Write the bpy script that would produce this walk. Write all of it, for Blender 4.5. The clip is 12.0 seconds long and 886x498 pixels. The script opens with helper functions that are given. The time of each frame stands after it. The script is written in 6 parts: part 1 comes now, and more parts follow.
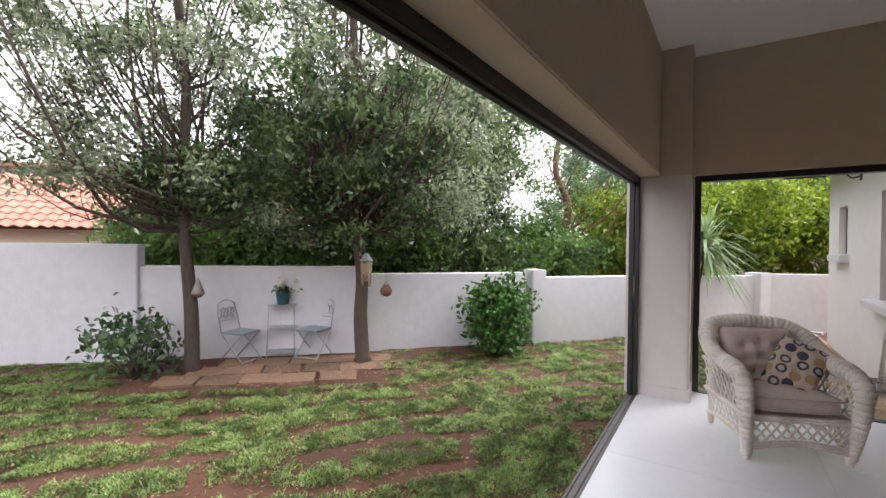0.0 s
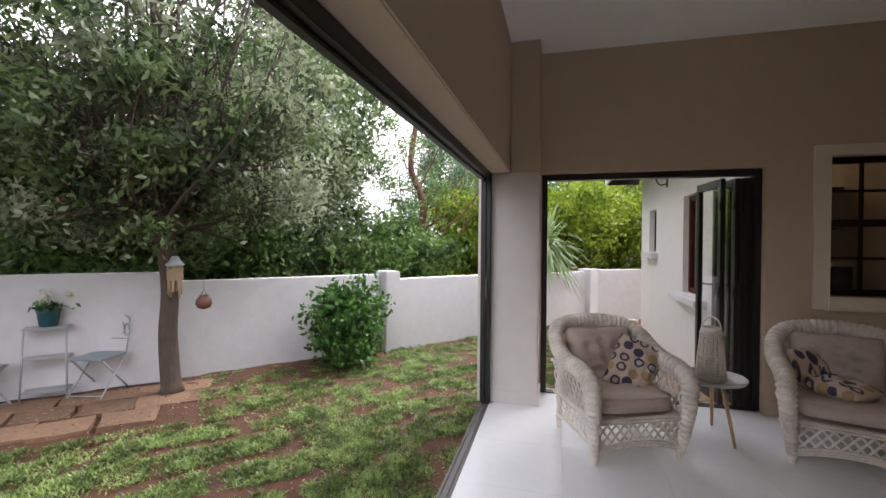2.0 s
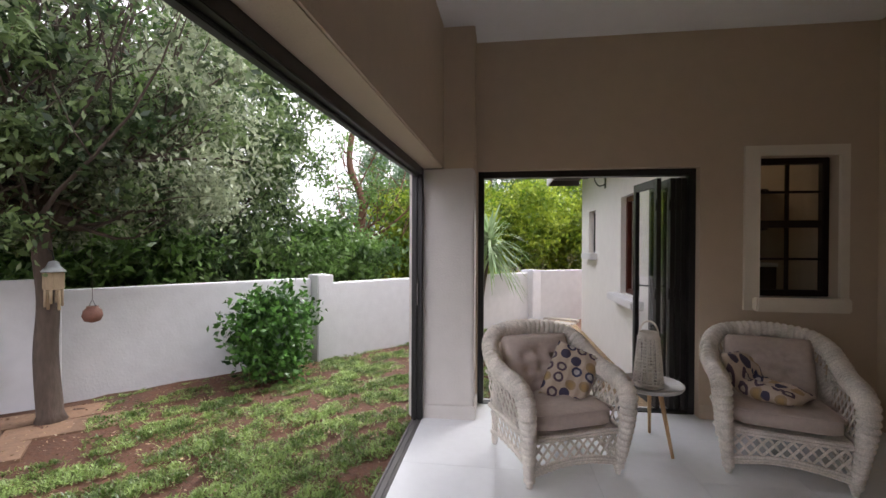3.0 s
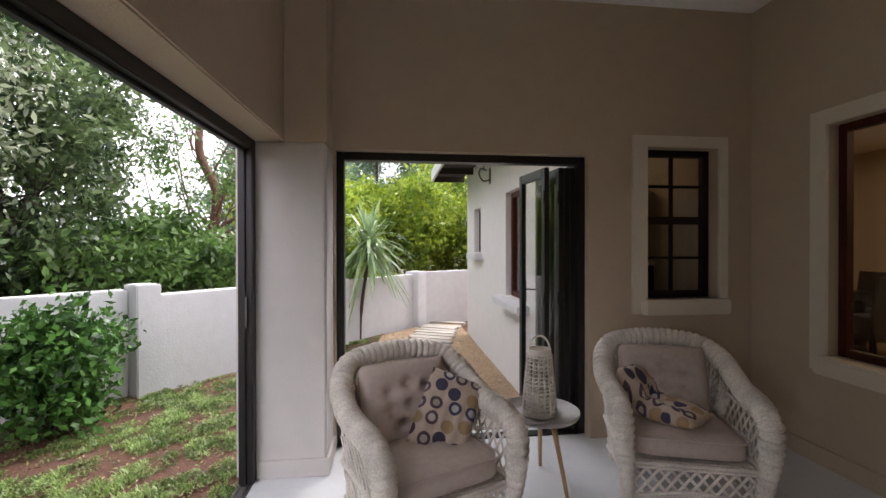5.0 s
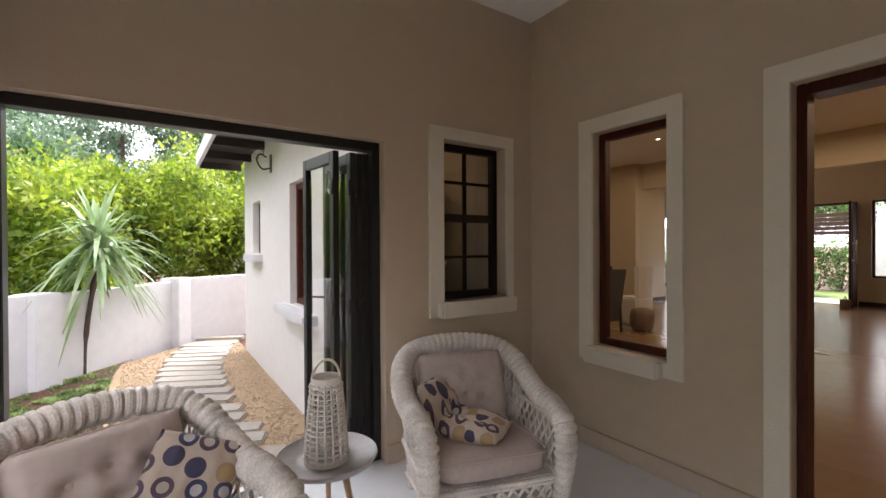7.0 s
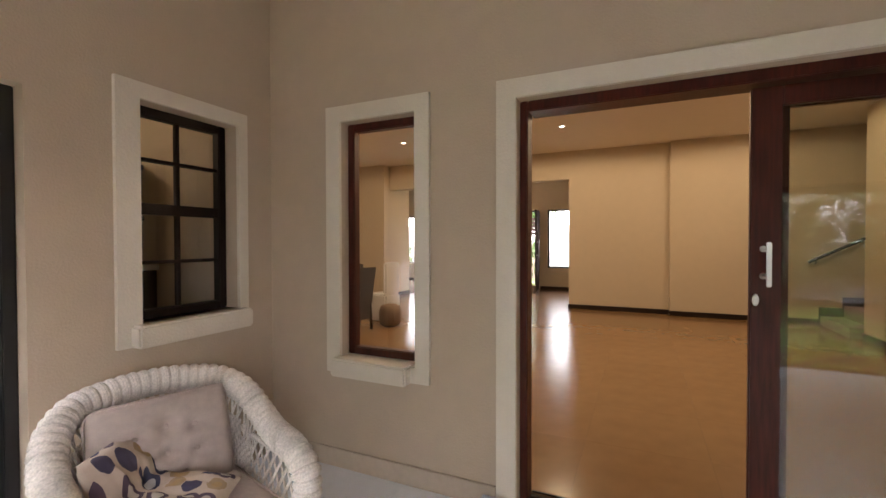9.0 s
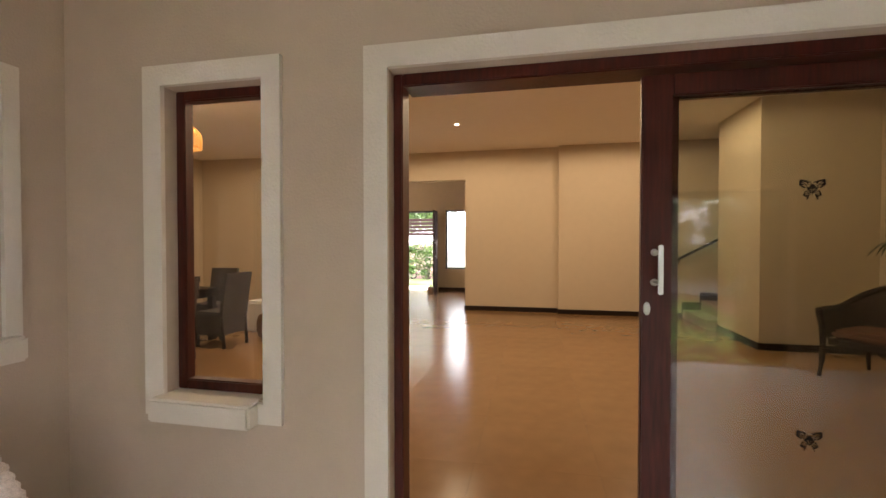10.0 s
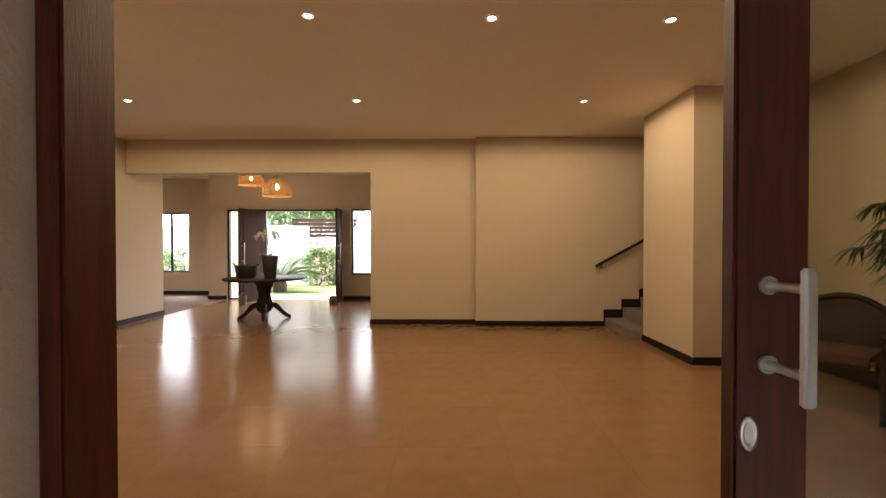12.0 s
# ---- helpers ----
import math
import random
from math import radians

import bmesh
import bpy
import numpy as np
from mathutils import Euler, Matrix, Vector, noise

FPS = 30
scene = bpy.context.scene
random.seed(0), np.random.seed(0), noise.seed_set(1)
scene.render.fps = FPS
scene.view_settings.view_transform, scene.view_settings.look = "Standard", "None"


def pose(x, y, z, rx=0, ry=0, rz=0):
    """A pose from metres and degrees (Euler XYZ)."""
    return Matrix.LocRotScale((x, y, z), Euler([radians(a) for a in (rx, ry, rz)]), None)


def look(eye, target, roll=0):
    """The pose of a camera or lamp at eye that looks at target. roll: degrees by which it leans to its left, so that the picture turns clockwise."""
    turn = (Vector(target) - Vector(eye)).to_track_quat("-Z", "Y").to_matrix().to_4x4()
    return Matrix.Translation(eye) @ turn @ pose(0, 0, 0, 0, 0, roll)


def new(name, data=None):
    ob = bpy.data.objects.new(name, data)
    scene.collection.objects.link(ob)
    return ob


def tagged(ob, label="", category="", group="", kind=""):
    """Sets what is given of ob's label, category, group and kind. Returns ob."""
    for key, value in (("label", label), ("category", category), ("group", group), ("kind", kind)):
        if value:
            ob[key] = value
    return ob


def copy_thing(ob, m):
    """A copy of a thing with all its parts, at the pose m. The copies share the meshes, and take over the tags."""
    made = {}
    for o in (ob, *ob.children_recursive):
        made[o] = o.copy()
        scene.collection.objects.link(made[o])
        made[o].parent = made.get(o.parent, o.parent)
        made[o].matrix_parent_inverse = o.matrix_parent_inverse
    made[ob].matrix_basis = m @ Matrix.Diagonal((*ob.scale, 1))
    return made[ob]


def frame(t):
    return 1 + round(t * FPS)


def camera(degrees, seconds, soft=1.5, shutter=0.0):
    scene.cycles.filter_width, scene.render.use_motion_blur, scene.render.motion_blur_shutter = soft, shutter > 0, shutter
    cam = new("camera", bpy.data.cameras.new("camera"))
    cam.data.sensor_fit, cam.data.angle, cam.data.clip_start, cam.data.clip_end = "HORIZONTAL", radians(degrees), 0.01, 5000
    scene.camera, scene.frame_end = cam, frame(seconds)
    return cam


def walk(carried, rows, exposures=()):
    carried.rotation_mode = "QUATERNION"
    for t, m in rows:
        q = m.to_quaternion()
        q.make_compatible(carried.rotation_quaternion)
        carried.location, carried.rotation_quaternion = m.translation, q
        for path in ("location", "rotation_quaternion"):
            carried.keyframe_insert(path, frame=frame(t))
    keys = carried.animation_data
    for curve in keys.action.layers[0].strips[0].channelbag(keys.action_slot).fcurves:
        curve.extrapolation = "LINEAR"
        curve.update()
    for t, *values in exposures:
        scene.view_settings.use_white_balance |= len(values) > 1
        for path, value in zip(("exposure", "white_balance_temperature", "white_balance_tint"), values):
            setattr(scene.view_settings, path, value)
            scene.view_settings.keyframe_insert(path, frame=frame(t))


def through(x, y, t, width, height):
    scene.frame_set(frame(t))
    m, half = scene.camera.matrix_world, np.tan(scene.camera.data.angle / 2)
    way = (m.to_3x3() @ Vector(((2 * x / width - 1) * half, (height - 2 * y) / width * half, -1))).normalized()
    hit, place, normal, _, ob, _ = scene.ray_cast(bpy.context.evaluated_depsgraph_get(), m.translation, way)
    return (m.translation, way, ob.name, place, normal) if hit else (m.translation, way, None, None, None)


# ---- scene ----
# ---- camera and walk: seconds, x, y, z, yaw, pitch, roll ----
cam = camera(91.48, 12.0)
ROWS = [
    (0.0, -0.247, -1.138, 1.377, 32.50, -0.63, -0.63),
    (0.5, -0.259, -0.993, 1.384, 28.97, -0.57, -0.60),
    (1.0, -0.266, -0.869, 1.386, 24.90, -0.53, -0.56),
    (1.5, -0.312, -0.724, 1.386, 19.52, -0.52, -0.52),
    (2.0, -0.338, -0.565, 1.382, 14.24, -0.52, -0.44),
    (2.5, -0.299, -0.396, 1.387, 10.24, -0.45, -0.34),
    (3.0, -0.243, -0.220, 1.392, 7.57, -0.38, -0.26),
    (5.0, -0.053, 0.548, 1.389, -6.66, -0.33, 0.08),
    (5.5, -0.010, 0.718, 1.396, -11.58, -0.33, 0.13),
    (6.0, 0.031, 0.859, 1.393, -18.21, -0.39, 0.15),
    (6.5, 0.090, 0.953, 1.383, -25.51, -0.40, 0.24),
    (7.0, 0.156, 1.051, 1.379, -33.60, -0.35, 0.29),
    (9.0, 0.474, 1.260, 1.407, -65.43, -0.94, 0.10),
    (9.5, 0.668, 1.245, 1.407, -72.62, -0.93, 0.07),
    (10.0, 0.916, 1.245, 1.415, -78.25, -0.90, 0.04),
    (10.5, 1.187, 1.275, 1.423, -82.78, -0.84, 0.04),
    (11.0, 1.498, 1.272, 1.419, -85.76, -0.80, 0.07),
    (11.5, 1.814, 1.269, 1.423, -87.60, -0.72, 0.05),
    (12.0, 2.109, 1.255, 1.436, -89.43, -0.65, 0.00),
]
EXPOSURES = [(0.0, 1.6), (3.0, 1.55), (5.5, 1.68), (7.0, 2.3), (9.0, 3.27), (10.5, 3.52), (12.0, 3.2)]
walk(cam, [(t, pose(x, y, z, 90 + pitch, roll, yaw)) for t, x, y, z, yaw, pitch, roll in ROWS], EXPOSURES)

# ---- world, sun, lamps ----
world = bpy.data.worlds.new("world")
scene.world = world
world.use_nodes = True
wn, wl = world.node_tree.nodes, world.node_tree.links
sky = wn.new("ShaderNodeTexSky")
sky.sky_type, sky.sun_disc = "NISHITA", False
sky.sun_elevation, sky.sun_rotation = radians(52), radians(40)
sky.air_density, sky.dust_density = 1.0, 6.0
grey = wn.new("ShaderNodeHueSaturation")
grey.inputs["Saturation"].default_value = 0.12
wl.new(sky.outputs[0], grey.inputs["Color"])
cloud = wn.new("ShaderNodeMix")
cloud.data_type = "RGBA"
cloud.inputs[0].default_value = 0.6
cloud.inputs[7].default_value = (8.9, 8.6, 9.6, 1)
wl.new(grey.outputs[0], cloud.inputs[6])
wl.new(cloud.outputs[2], wn["Background"].inputs[0])
wn["Background"].inputs[1].default_value = 0.15
sun = new("sun", bpy.data.lights.new("sun", "SUN"))
sun.data.energy, sun.data.angle, sun.data.color = 0.9, radians(25), (1.0, 0.95, 0.95)
sun.matrix_world = look((0, 0, 0), (-math.sin(radians(40)), -math.cos(radians(40)), -1.28))


# ---- materials ----
def mat(name, color, rough=0.6, metal=0.0, vary=0.12, scale=6.0, bump=0.0, bump_scale=60.0, dark=None, island=False, obrand=0.0, spec=0.5, stretch=(1, 1, 1)):
    """A node material: base colour varied at two scales, fine relief, optional variation per piece."""
    m = bpy.data.materials.new(name)
    m.use_nodes = True
    n, l = m.node_tree.nodes, m.node_tree.links
    b = n["Principled BSDF"]
    b.inputs["Roughness"].default_value, b.inputs["Metallic"].default_value = rough, metal
    b.inputs["Specular IOR Level"].default_value = spec
    co = n.new("ShaderNodeTexCoord")
    mp = n.new("ShaderNodeMapping")
    mp.inputs["Scale"].default_value = stretch
    l.new(co.outputs["Object"], mp.inputs[0])
    big, fine = n.new("ShaderNodeTexNoise"), n.new("ShaderNodeTexNoise")
    big.inputs["Scale"].default_value, big.inputs["Detail"].default_value = scale * 0.25, 4
    fine.inputs["Scale"].default_value, fine.inputs["Detail"].default_value = scale * 4, 5
    l.new(mp.outputs[0], big.inputs[0]), l.new(mp.outputs[0], fine.inputs[0])
    add = n.new("ShaderNodeMath")
    add.operation = "ADD"
    l.new(big.outputs[0], add.inputs[0]), l.new(fine.outputs[0], add.inputs[1])
    last = add.outputs[0]
    if island or obrand:
        src = n.new("ShaderNodeNewGeometry").outputs["Random Per Island"] if island else n.new("ShaderNodeObjectInfo").outputs["Random"]
        ma = n.new("ShaderNodeMath")
        ma.operation, ma.inputs[1].default_value = "MULTIPLY_ADD", (obrand or 1.0)
        l.new(src, ma.inputs[0]), l.new(last, ma.inputs[2])
        last = ma.outputs[0]
    rng = n.new("ShaderNodeMapRange")
    top = 1.35 + ((obrand or 1.0) if island or obrand else 0.0)
    rng.inputs["From Min"].default_value, rng.inputs["From Max"].default_value = 0.65, top
    l.new(last, rng.inputs[0])
    mix = n.new("ShaderNodeMix")
    mix.data_type = "RGBA"
    lo = dark or tuple(c * (1 - vary) for c in color)
    hi = tuple(min(1, c * (1 + (0.0 if dark else vary * 0.5))) for c in color)
    mix.inputs[6].default_value, mix.inputs[7].default_value = (*lo, 1), (*hi, 1)
    l.new(rng.outputs[0], mix.inputs[0])
    l.new(mix.outputs[2], b.inputs["Base Color"])
    rr = n.new("ShaderNodeMapRange")
    rr.inputs["To Min"].default_value, rr.inputs["To Max"].default_value = max(0.02, rough * 0.85), min(1, rough * 1.15)
    l.new(fine.outputs[0], rr.inputs[0]), l.new(rr.outputs[0], b.inputs["Roughness"])
    if bump:
        bn, bt = n.new("ShaderNodeBump"), n.new("ShaderNodeTexNoise")
        bt.inputs["Scale"].default_value, bt.inputs["Detail"].default_value = bump_scale, 4
        l.new(mp.outputs[0], bt.inputs[0])
        bn.inputs["Strength"].default_value, bn.inputs["Distance"].default_value = bump, 0.01
        l.new(bt.outputs[0], bn.inputs["Height"]), l.new(bn.outputs[0], b.inputs["Normal"])
    return m


def leaf_mat(name, lo, hi, through=0.35, patches=2.2):
    """Leaves: colour by leaf and by patch, light passing through."""
    m = bpy.data.materials.new(name)
    m.use_nodes = True
    n, l = m.node_tree.nodes, m.node_tree.links
    b = n["Principled BSDF"]
    b.inputs["Roughness"].default_value = 0.34
    rnd = n.new("ShaderNodeNewGeometry")
    mix = n.new("ShaderNodeMix")
    mix.data_type = "RGBA"
    mix.inputs[6].default_value, mix.inputs[7].default_value = (*lo, 1), (*hi, 1)
    geo, patch, blend = n.new("ShaderNodeNewGeometry"), n.new("ShaderNodeTexNoise"), n.new("ShaderNodeMath")
    patch.inputs["Scale"].default_value, patch.inputs["Detail"].default_value = patches, 3
    l.new(geo.outputs["Position"], patch.inputs[0])
    spread = n.new("ShaderNodeMapRange")
    spread.inputs["From Min"].default_value, spread.inputs["From Max"].default_value = 0.36, 0.64
    spread.inputs["To Min"].default_value, spread.inputs["To Max"].default_value = -0.42, 0.62
    l.new(patch.outputs[0], spread.inputs[0])
    blend.operation, blend.inputs[1].default_value, blend.use_clamp = "MULTIPLY_ADD", 0.75, True
    l.new(rnd.outputs["Random Per Island"], blend.inputs[0]), l.new(spread.outputs[0], blend.inputs[2])
    l.new(blend.outputs[0], mix.inputs[0])
    l.new(mix.outputs[2], b.inputs["Base Color"])
    tr, sh = n.new("ShaderNodeBsdfTranslucent"), n.new("ShaderNodeMixShader")
    l.new(mix.outputs[2], tr.inputs[0])
    sh.inputs[0].default_value = through
    l.new(b.outputs[0], sh.inputs[1]), l.new(tr.outputs[0], sh.inputs[2])
    l.new(sh.outputs[0], n["Material Output"].inputs[0])
    return m


def glass_mat(name, tint=(1, 1, 1)):
    """Thin clear pane: sees through, and mirrors by Fresnel."""
    m = bpy.data.materials.new(name)
    m.use_nodes = True
    n, l = m.node_tree.nodes, m.node_tree.links
    t, g, lw, s = n.new("ShaderNodeBsdfTransparent"), n.new("ShaderNodeBsdfGlossy"), n.new("ShaderNodeLayerWeight"), n.new("ShaderNodeMixShader")
    lw.inputs[0].default_value = 0.5
    pw, f = n.new("ShaderNodeMath"), n.new("ShaderNodeMath")
    pw.operation, pw.inputs[1].default_value = "POWER", 5.0
    f.operation, f.inputs[1].default_value, f.inputs[2].default_value = "MULTIPLY_ADD", 0.95, 0.04
    l.new(lw.outputs["Facing"], pw.inputs[0]), l.new(pw.outputs[0], f.inputs[0])
    t.inputs[0].default_value = (*tint, 1)
    g.inputs["Roughness"].default_value = 0.0
    l.new(f.outputs[0], s.inputs[0]), l.new(t.outputs[0], s.inputs[1]), l.new(g.outputs[0], s.inputs[2])
    l.new(s.outputs[0], n["Material Output"].inputs[0])
    return m


def glow_mat(name, color, power):
    m = bpy.data.materials.new(name)
    m.use_nodes = True
    b = m.node_tree.nodes["Principled BSDF"]
    b.inputs["Base Color"].default_value = (*color, 1)
    b.inputs["Emission Color"].default_value, b.inputs["Emission Strength"].default_value = (*color, 1), power
    return m


PLASTER = mat("taupe_plaster", (0.58, 0.465, 0.345), 0.85, vary=0.06, scale=2, bump=0.25, bump_scale=90)
PILLAR = mat("pale_plaster", (0.64, 0.60, 0.57), 0.85, vary=0.06, scale=2, bump=0.25, bump_scale=70)
SURROUND = mat("cream_surround", (0.78, 0.71, 0.60), 0.8, vary=0.05, scale=3, bump=0.3, bump_scale=80)
CEIL = mat("ceiling_paint", (0.90, 0.89, 0.88), 0.9, vary=0.03, scale=2)
WHITEWALL = mat("white_wall_paint", (0.64, 0.635, 0.655), 0.85, vary=0.09, scale=2, bump=0.25, bump_scale=40)
WINGWALL = mat("wing_plaster", (0.72, 0.70, 0.69), 0.85, vary=0.05, scale=2, bump=0.2, bump_scale=60)
INWALL = mat("interior_wall", (0.57, 0.48, 0.36), 0.8, vary=0.04, scale=2)
INCEIL = mat("interior_ceiling", (0.86, 0.79, 0.71), 0.9, vary=0.03, scale=2)
PORCHTILE = mat("porch_tile", (0.82, 0.83, 0.85), 0.22, vary=0.05, scale=4, obrand=0.3)
INTILE = mat("interior_tile", (0.275, 0.160, 0.076), 0.21, vary=0.16, scale=1.6, obrand=0.25)
GROUT = mat("grout", (0.72, 0.72, 0.72), 0.9)
INGROUT = mat("tan_grout", (0.19, 0.12, 0.065), 0.8)
BLACKALU = mat("black_aluminium", (0.018, 0.017, 0.017), 0.4, vary=0.2)
DARKWOOD = mat("dark_red_wood", (0.078, 0.0145, 0.008), 0.42, vary=0.6, scale=3, stretch=(6, 6, 0.5), bump=0.1, spec=0.28)
BLACKWOOD = mat("black_brown_wood", (0.018, 0.010, 0.008), 0.45, vary=0.4, scale=3, stretch=(6, 6, 0.6), spec=0.25)
SKIRT = mat("dark_skirting", (0.020, 0.012, 0.010), 0.5, vary=0.3, spec=0.22)
GREYSKIRT = mat("taupe_skirting", (0.55, 0.45, 0.345), 0.85, vary=0.1)
STEEL = mat("brushed_steel", (0.62, 0.61, 0.60), 0.3, metal=1.0, vary=0.1)
TRACKALU = mat("dull_aluminium", (0.16, 0.15, 0.145), 0.5, metal=0.6, vary=0.2)
GLASS = glass_mat("clear_glass")
DOORGLASS = glass_mat("faintly_tinted_door_glass", (0.88, 0.89, 0.86))
SOIL = mat("red_soil", (0.13, 0.055, 0.030), 0.95, vary=0.5, scale=5, bump=0.6, bump_scale=30)
WICKER = mat("whitewashed_wicker", (0.80, 0.73, 0.66), 0.75, vary=0.36, scale=30, bump=0.3, bump_scale=200)
CUSHION = mat("taupe_cushion_fabric", (0.56, 0.46, 0.405), 0.92, vary=0.14, scale=8, bump=0.4, bump_scale=400)
PALEWOOD = mat("pale_oak", (0.52, 0.33, 0.17), 0.5, vary=0.2, scale=6, stretch=(5, 5, 0.6))
BARK = mat("grey_brown_bark", (0.085, 0.062, 0.05), 0.95, vary=0.5, scale=8, bump=0.8, bump_scale=40, stretch=(1, 1, 0.3))
REDBARK = mat("red_brown_bark", (0.16, 0.08, 0.055), 0.9, vary=0.4, scale=8, bump=0.6, bump_scale=40, stretch=(1, 1, 0.3))


# ---- builders ----
def box(bm, x0, y0, z0, x1, y1, z1, bevel=0.0):
    """One box in a bmesh, its edges rounded where a bevel is given."""
    ret = bmesh.ops.create_cube(bm, size=1.0, matrix=Matrix.Translation(((x0 + x1) / 2, (y0 + y1) / 2, (z0 + z1) / 2)) @ Matrix.Diagonal((abs(x1 - x0), abs(y1 - y0), abs(z1 - z0), 1)))
    if bevel:
        es = list({e for v in ret["verts"] for e in v.link_edges})
        bmesh.ops.bevel(bm, geom=es, offset=bevel, segments=2, affect="EDGES")
    return bm


def boxes(*specs, bevel=0.0):
    bm = bmesh.new()
    for s in specs:
        box(bm, *s, bevel=bevel)
    return bm


def tube(bm, pts, rads, sides=8, close=True):
    """A tube of varying radius along points."""
    pts = [Vector(p) for p in pts]
    if not hasattr(rads, "__len__"):
        rads = [rads] * len(pts)
    rings, up = [], None
    for i, p in enumerate(pts):
        d = (pts[min(i + 1, len(pts) - 1)] - pts[max(i - 1, 0)]).normalized()
        if up is None:
            up = d.orthogonal().normalized()
        up = (up - d * up.dot(d))
        up = up.normalized() if up.length > 1e-6 else d.orthogonal().normalized()
        side = d.cross(up)
        rings.append([bm.verts.new(p + (up * math.cos(a) + side * math.sin(a)) * rads[i]) for a in (2 * math.pi * k / sides for k in range(sides))])
    for a, b in zip(rings, rings[1:]):
        for k in range(sides):
            bm.faces.new((a[k], a[(k + 1) % sides], b[(k + 1) % sides], b[k])).smooth = True
    if close:
        bm.faces.new(rings[0][::-1]), bm.faces.new(rings[-1])
    return bm


def lathe(bm, profile, sides=24, at=(0, 0, 0)):
    """A turned shape from (radius, height) pairs."""
    rings = []
    for r, z in profile:
        rings.append([bm.verts.new((at[0] + r * math.cos(2 * math.pi * k / sides), at[1] + r * math.sin(2 * math.pi * k / sides), at[2] + z)) for k in range(sides)])
    for a, b in zip(rings, rings[1:]):
        for k in range(sides):
            bm.faces.new((a[k], a[(k + 1) % sides], b[(k + 1) % sides], b[k])).smooth = True
    bm.faces.new(rings[0][::-1]), bm.faces.new(rings[-1])
    return bm


def mesh_of(name, bm, material):
    me = bpy.data.meshes.new(name)
    bmesh.ops.recalc_face_normals(bm, faces=bm.faces)
    bm.to_mesh(me)
    bm.free()
    me.materials.append(material)
    return me


def part(name, bm, material, parent=None, label=""):
    """One mesh object under a thing or a part."""
    ob = new(name, mesh_of(name, bm, material))
    ob.parent = parent
    return tagged(ob, label)


def thing(name, label, category, m=None, group=""):
    ob = new(name)
    ob.empty_display_size = 0.1
    if m is not None:
        ob.matrix_world = m
    return tagged(ob, label, category, group)


def whole(name, bm, material, label, category, group="", kind=""):
    return tagged(part(name, bm, material), label, category, group, kind)


def structure(name, bm, material, label, category="wall"):
    return tagged(part(name, bm, material), label, category, "", "structure")


def quad_cloud(name, quads, material):
    """A mesh of loose quads from an array (n, 4, 3)."""
    n = len(quads)
    me = bpy.data.meshes.new(name)
    me.vertices.add(n * 4), me.loops.add(n * 4), me.polygons.add(n)
    me.vertices.foreach_set("co", np.asarray(quads, dtype=np.float32).ravel())
    me.loops.foreach_set("vertex_index", np.arange(n * 4, dtype=np.int32))
    me.polygons.foreach_set("loop_start", np.arange(0, n * 4, 4, dtype=np.int32))
    me.update(calc_edges=True)
    me.materials.append(material)
    return me


def wall_grid(lo, hi, z0, z1, holes):
    """Rectangles (a0, z0, a1, z1) that fill a wall round its holes (a0, a1, z0, z1)."""
    out, a = [], lo
    for h0, h1, b, t in sorted(holes):
        if h0 > a:
            out.append((a, z0, h0, z1))
        if b > z0:
            out.append((h0, z0, h1, b))
        if t < z1:
            out.append((h0, t, h1, z1))
        a = h1
    if hi > a:
        out.append((a, z0, hi, z1))
    return out


def wall_y(x0, x1, ya, yb, z0, z1, holes=()):
    return boxes(*[(x0, a0, b, x1, a1, t) for a0, b, a1, t in wall_grid(ya, yb, z0, z1, holes)])


def wall_x(y0, y1, xa, xb, z0, z1, holes=()):
    return boxes(*[(a0, y0, b, a1, y1, t) for a0, b, a1, t in wall_grid(xa, xb, z0, z1, holes)])


# ---- porch ----
def skewed(bm):
    """The garden side runs a little out of square."""
    for v in bm.verts:
        v.co.x -= 0.028 * (3.233 - v.co.y)
    return bm


YE, XW, CEILZ, GROUND = 3.532, 2.652, 3.15, -0.20
structure("wall_north", wall_x(YE, 3.78, -0.4515, 2.652, 0, 3.3, [(-0.439, 1.363, -1, 2.049), (1.80, 2.375, 1.0, 2.12)]), PLASTER, "taupe plastered wall with wide door opening and window")
structure("wall_east", wall_y(XW, 2.815, -3.5, 3.78, 0, 3.3, [(-0.60, 1.838, -1, 2.14), (2.423, 2.947, 0.70, 2.145)]), PLASTER, "taupe plastered house wall with sliding door and window")
structure("wall_south", wall_x(-3.75, -3.5, -0.95, 2.95, 0, 3.3), PLASTER, "plain taupe plastered wall closing the porch")
structure("wall_west", skewed(boxes((-0.98, -3.5, 0, -0.70, -1.62, 3.3))), PLASTER, "taupe plastered wall beside the garden opening")
structure("corner_pillar", boxes((-0.98, 3.233, 0, -0.4515, 3.78, 2.018), bevel=0.012), PILLAR, "pale plastered corner pillar between two openings", "pillar")
structure("beam_west", skewed(boxes((-0.98, -1.62, 2.022, -0.70, 3.78, 3.3), bevel=0.008)), PLASTER, "taupe plastered beam over the garden opening", "beam")
structure("pilaster", boxes((-0.70, 3.233, 2.018, -0.4515, 3.78, 3.3), bevel=0.008), PLASTER, "taupe plastered pilaster in the porch corner", "pillar")
structure("ceiling", boxes((-1.0, -3.75, CEILZ, 2.66, 3.535, 3.32)), CEIL, "plain white painted porch ceiling", "ceiling")
structure("porch_slab", boxes((-0.94, -3.5, -0.30, 2.815, 3.80, -0.022)), GROUT, "concrete porch slab", "floor")

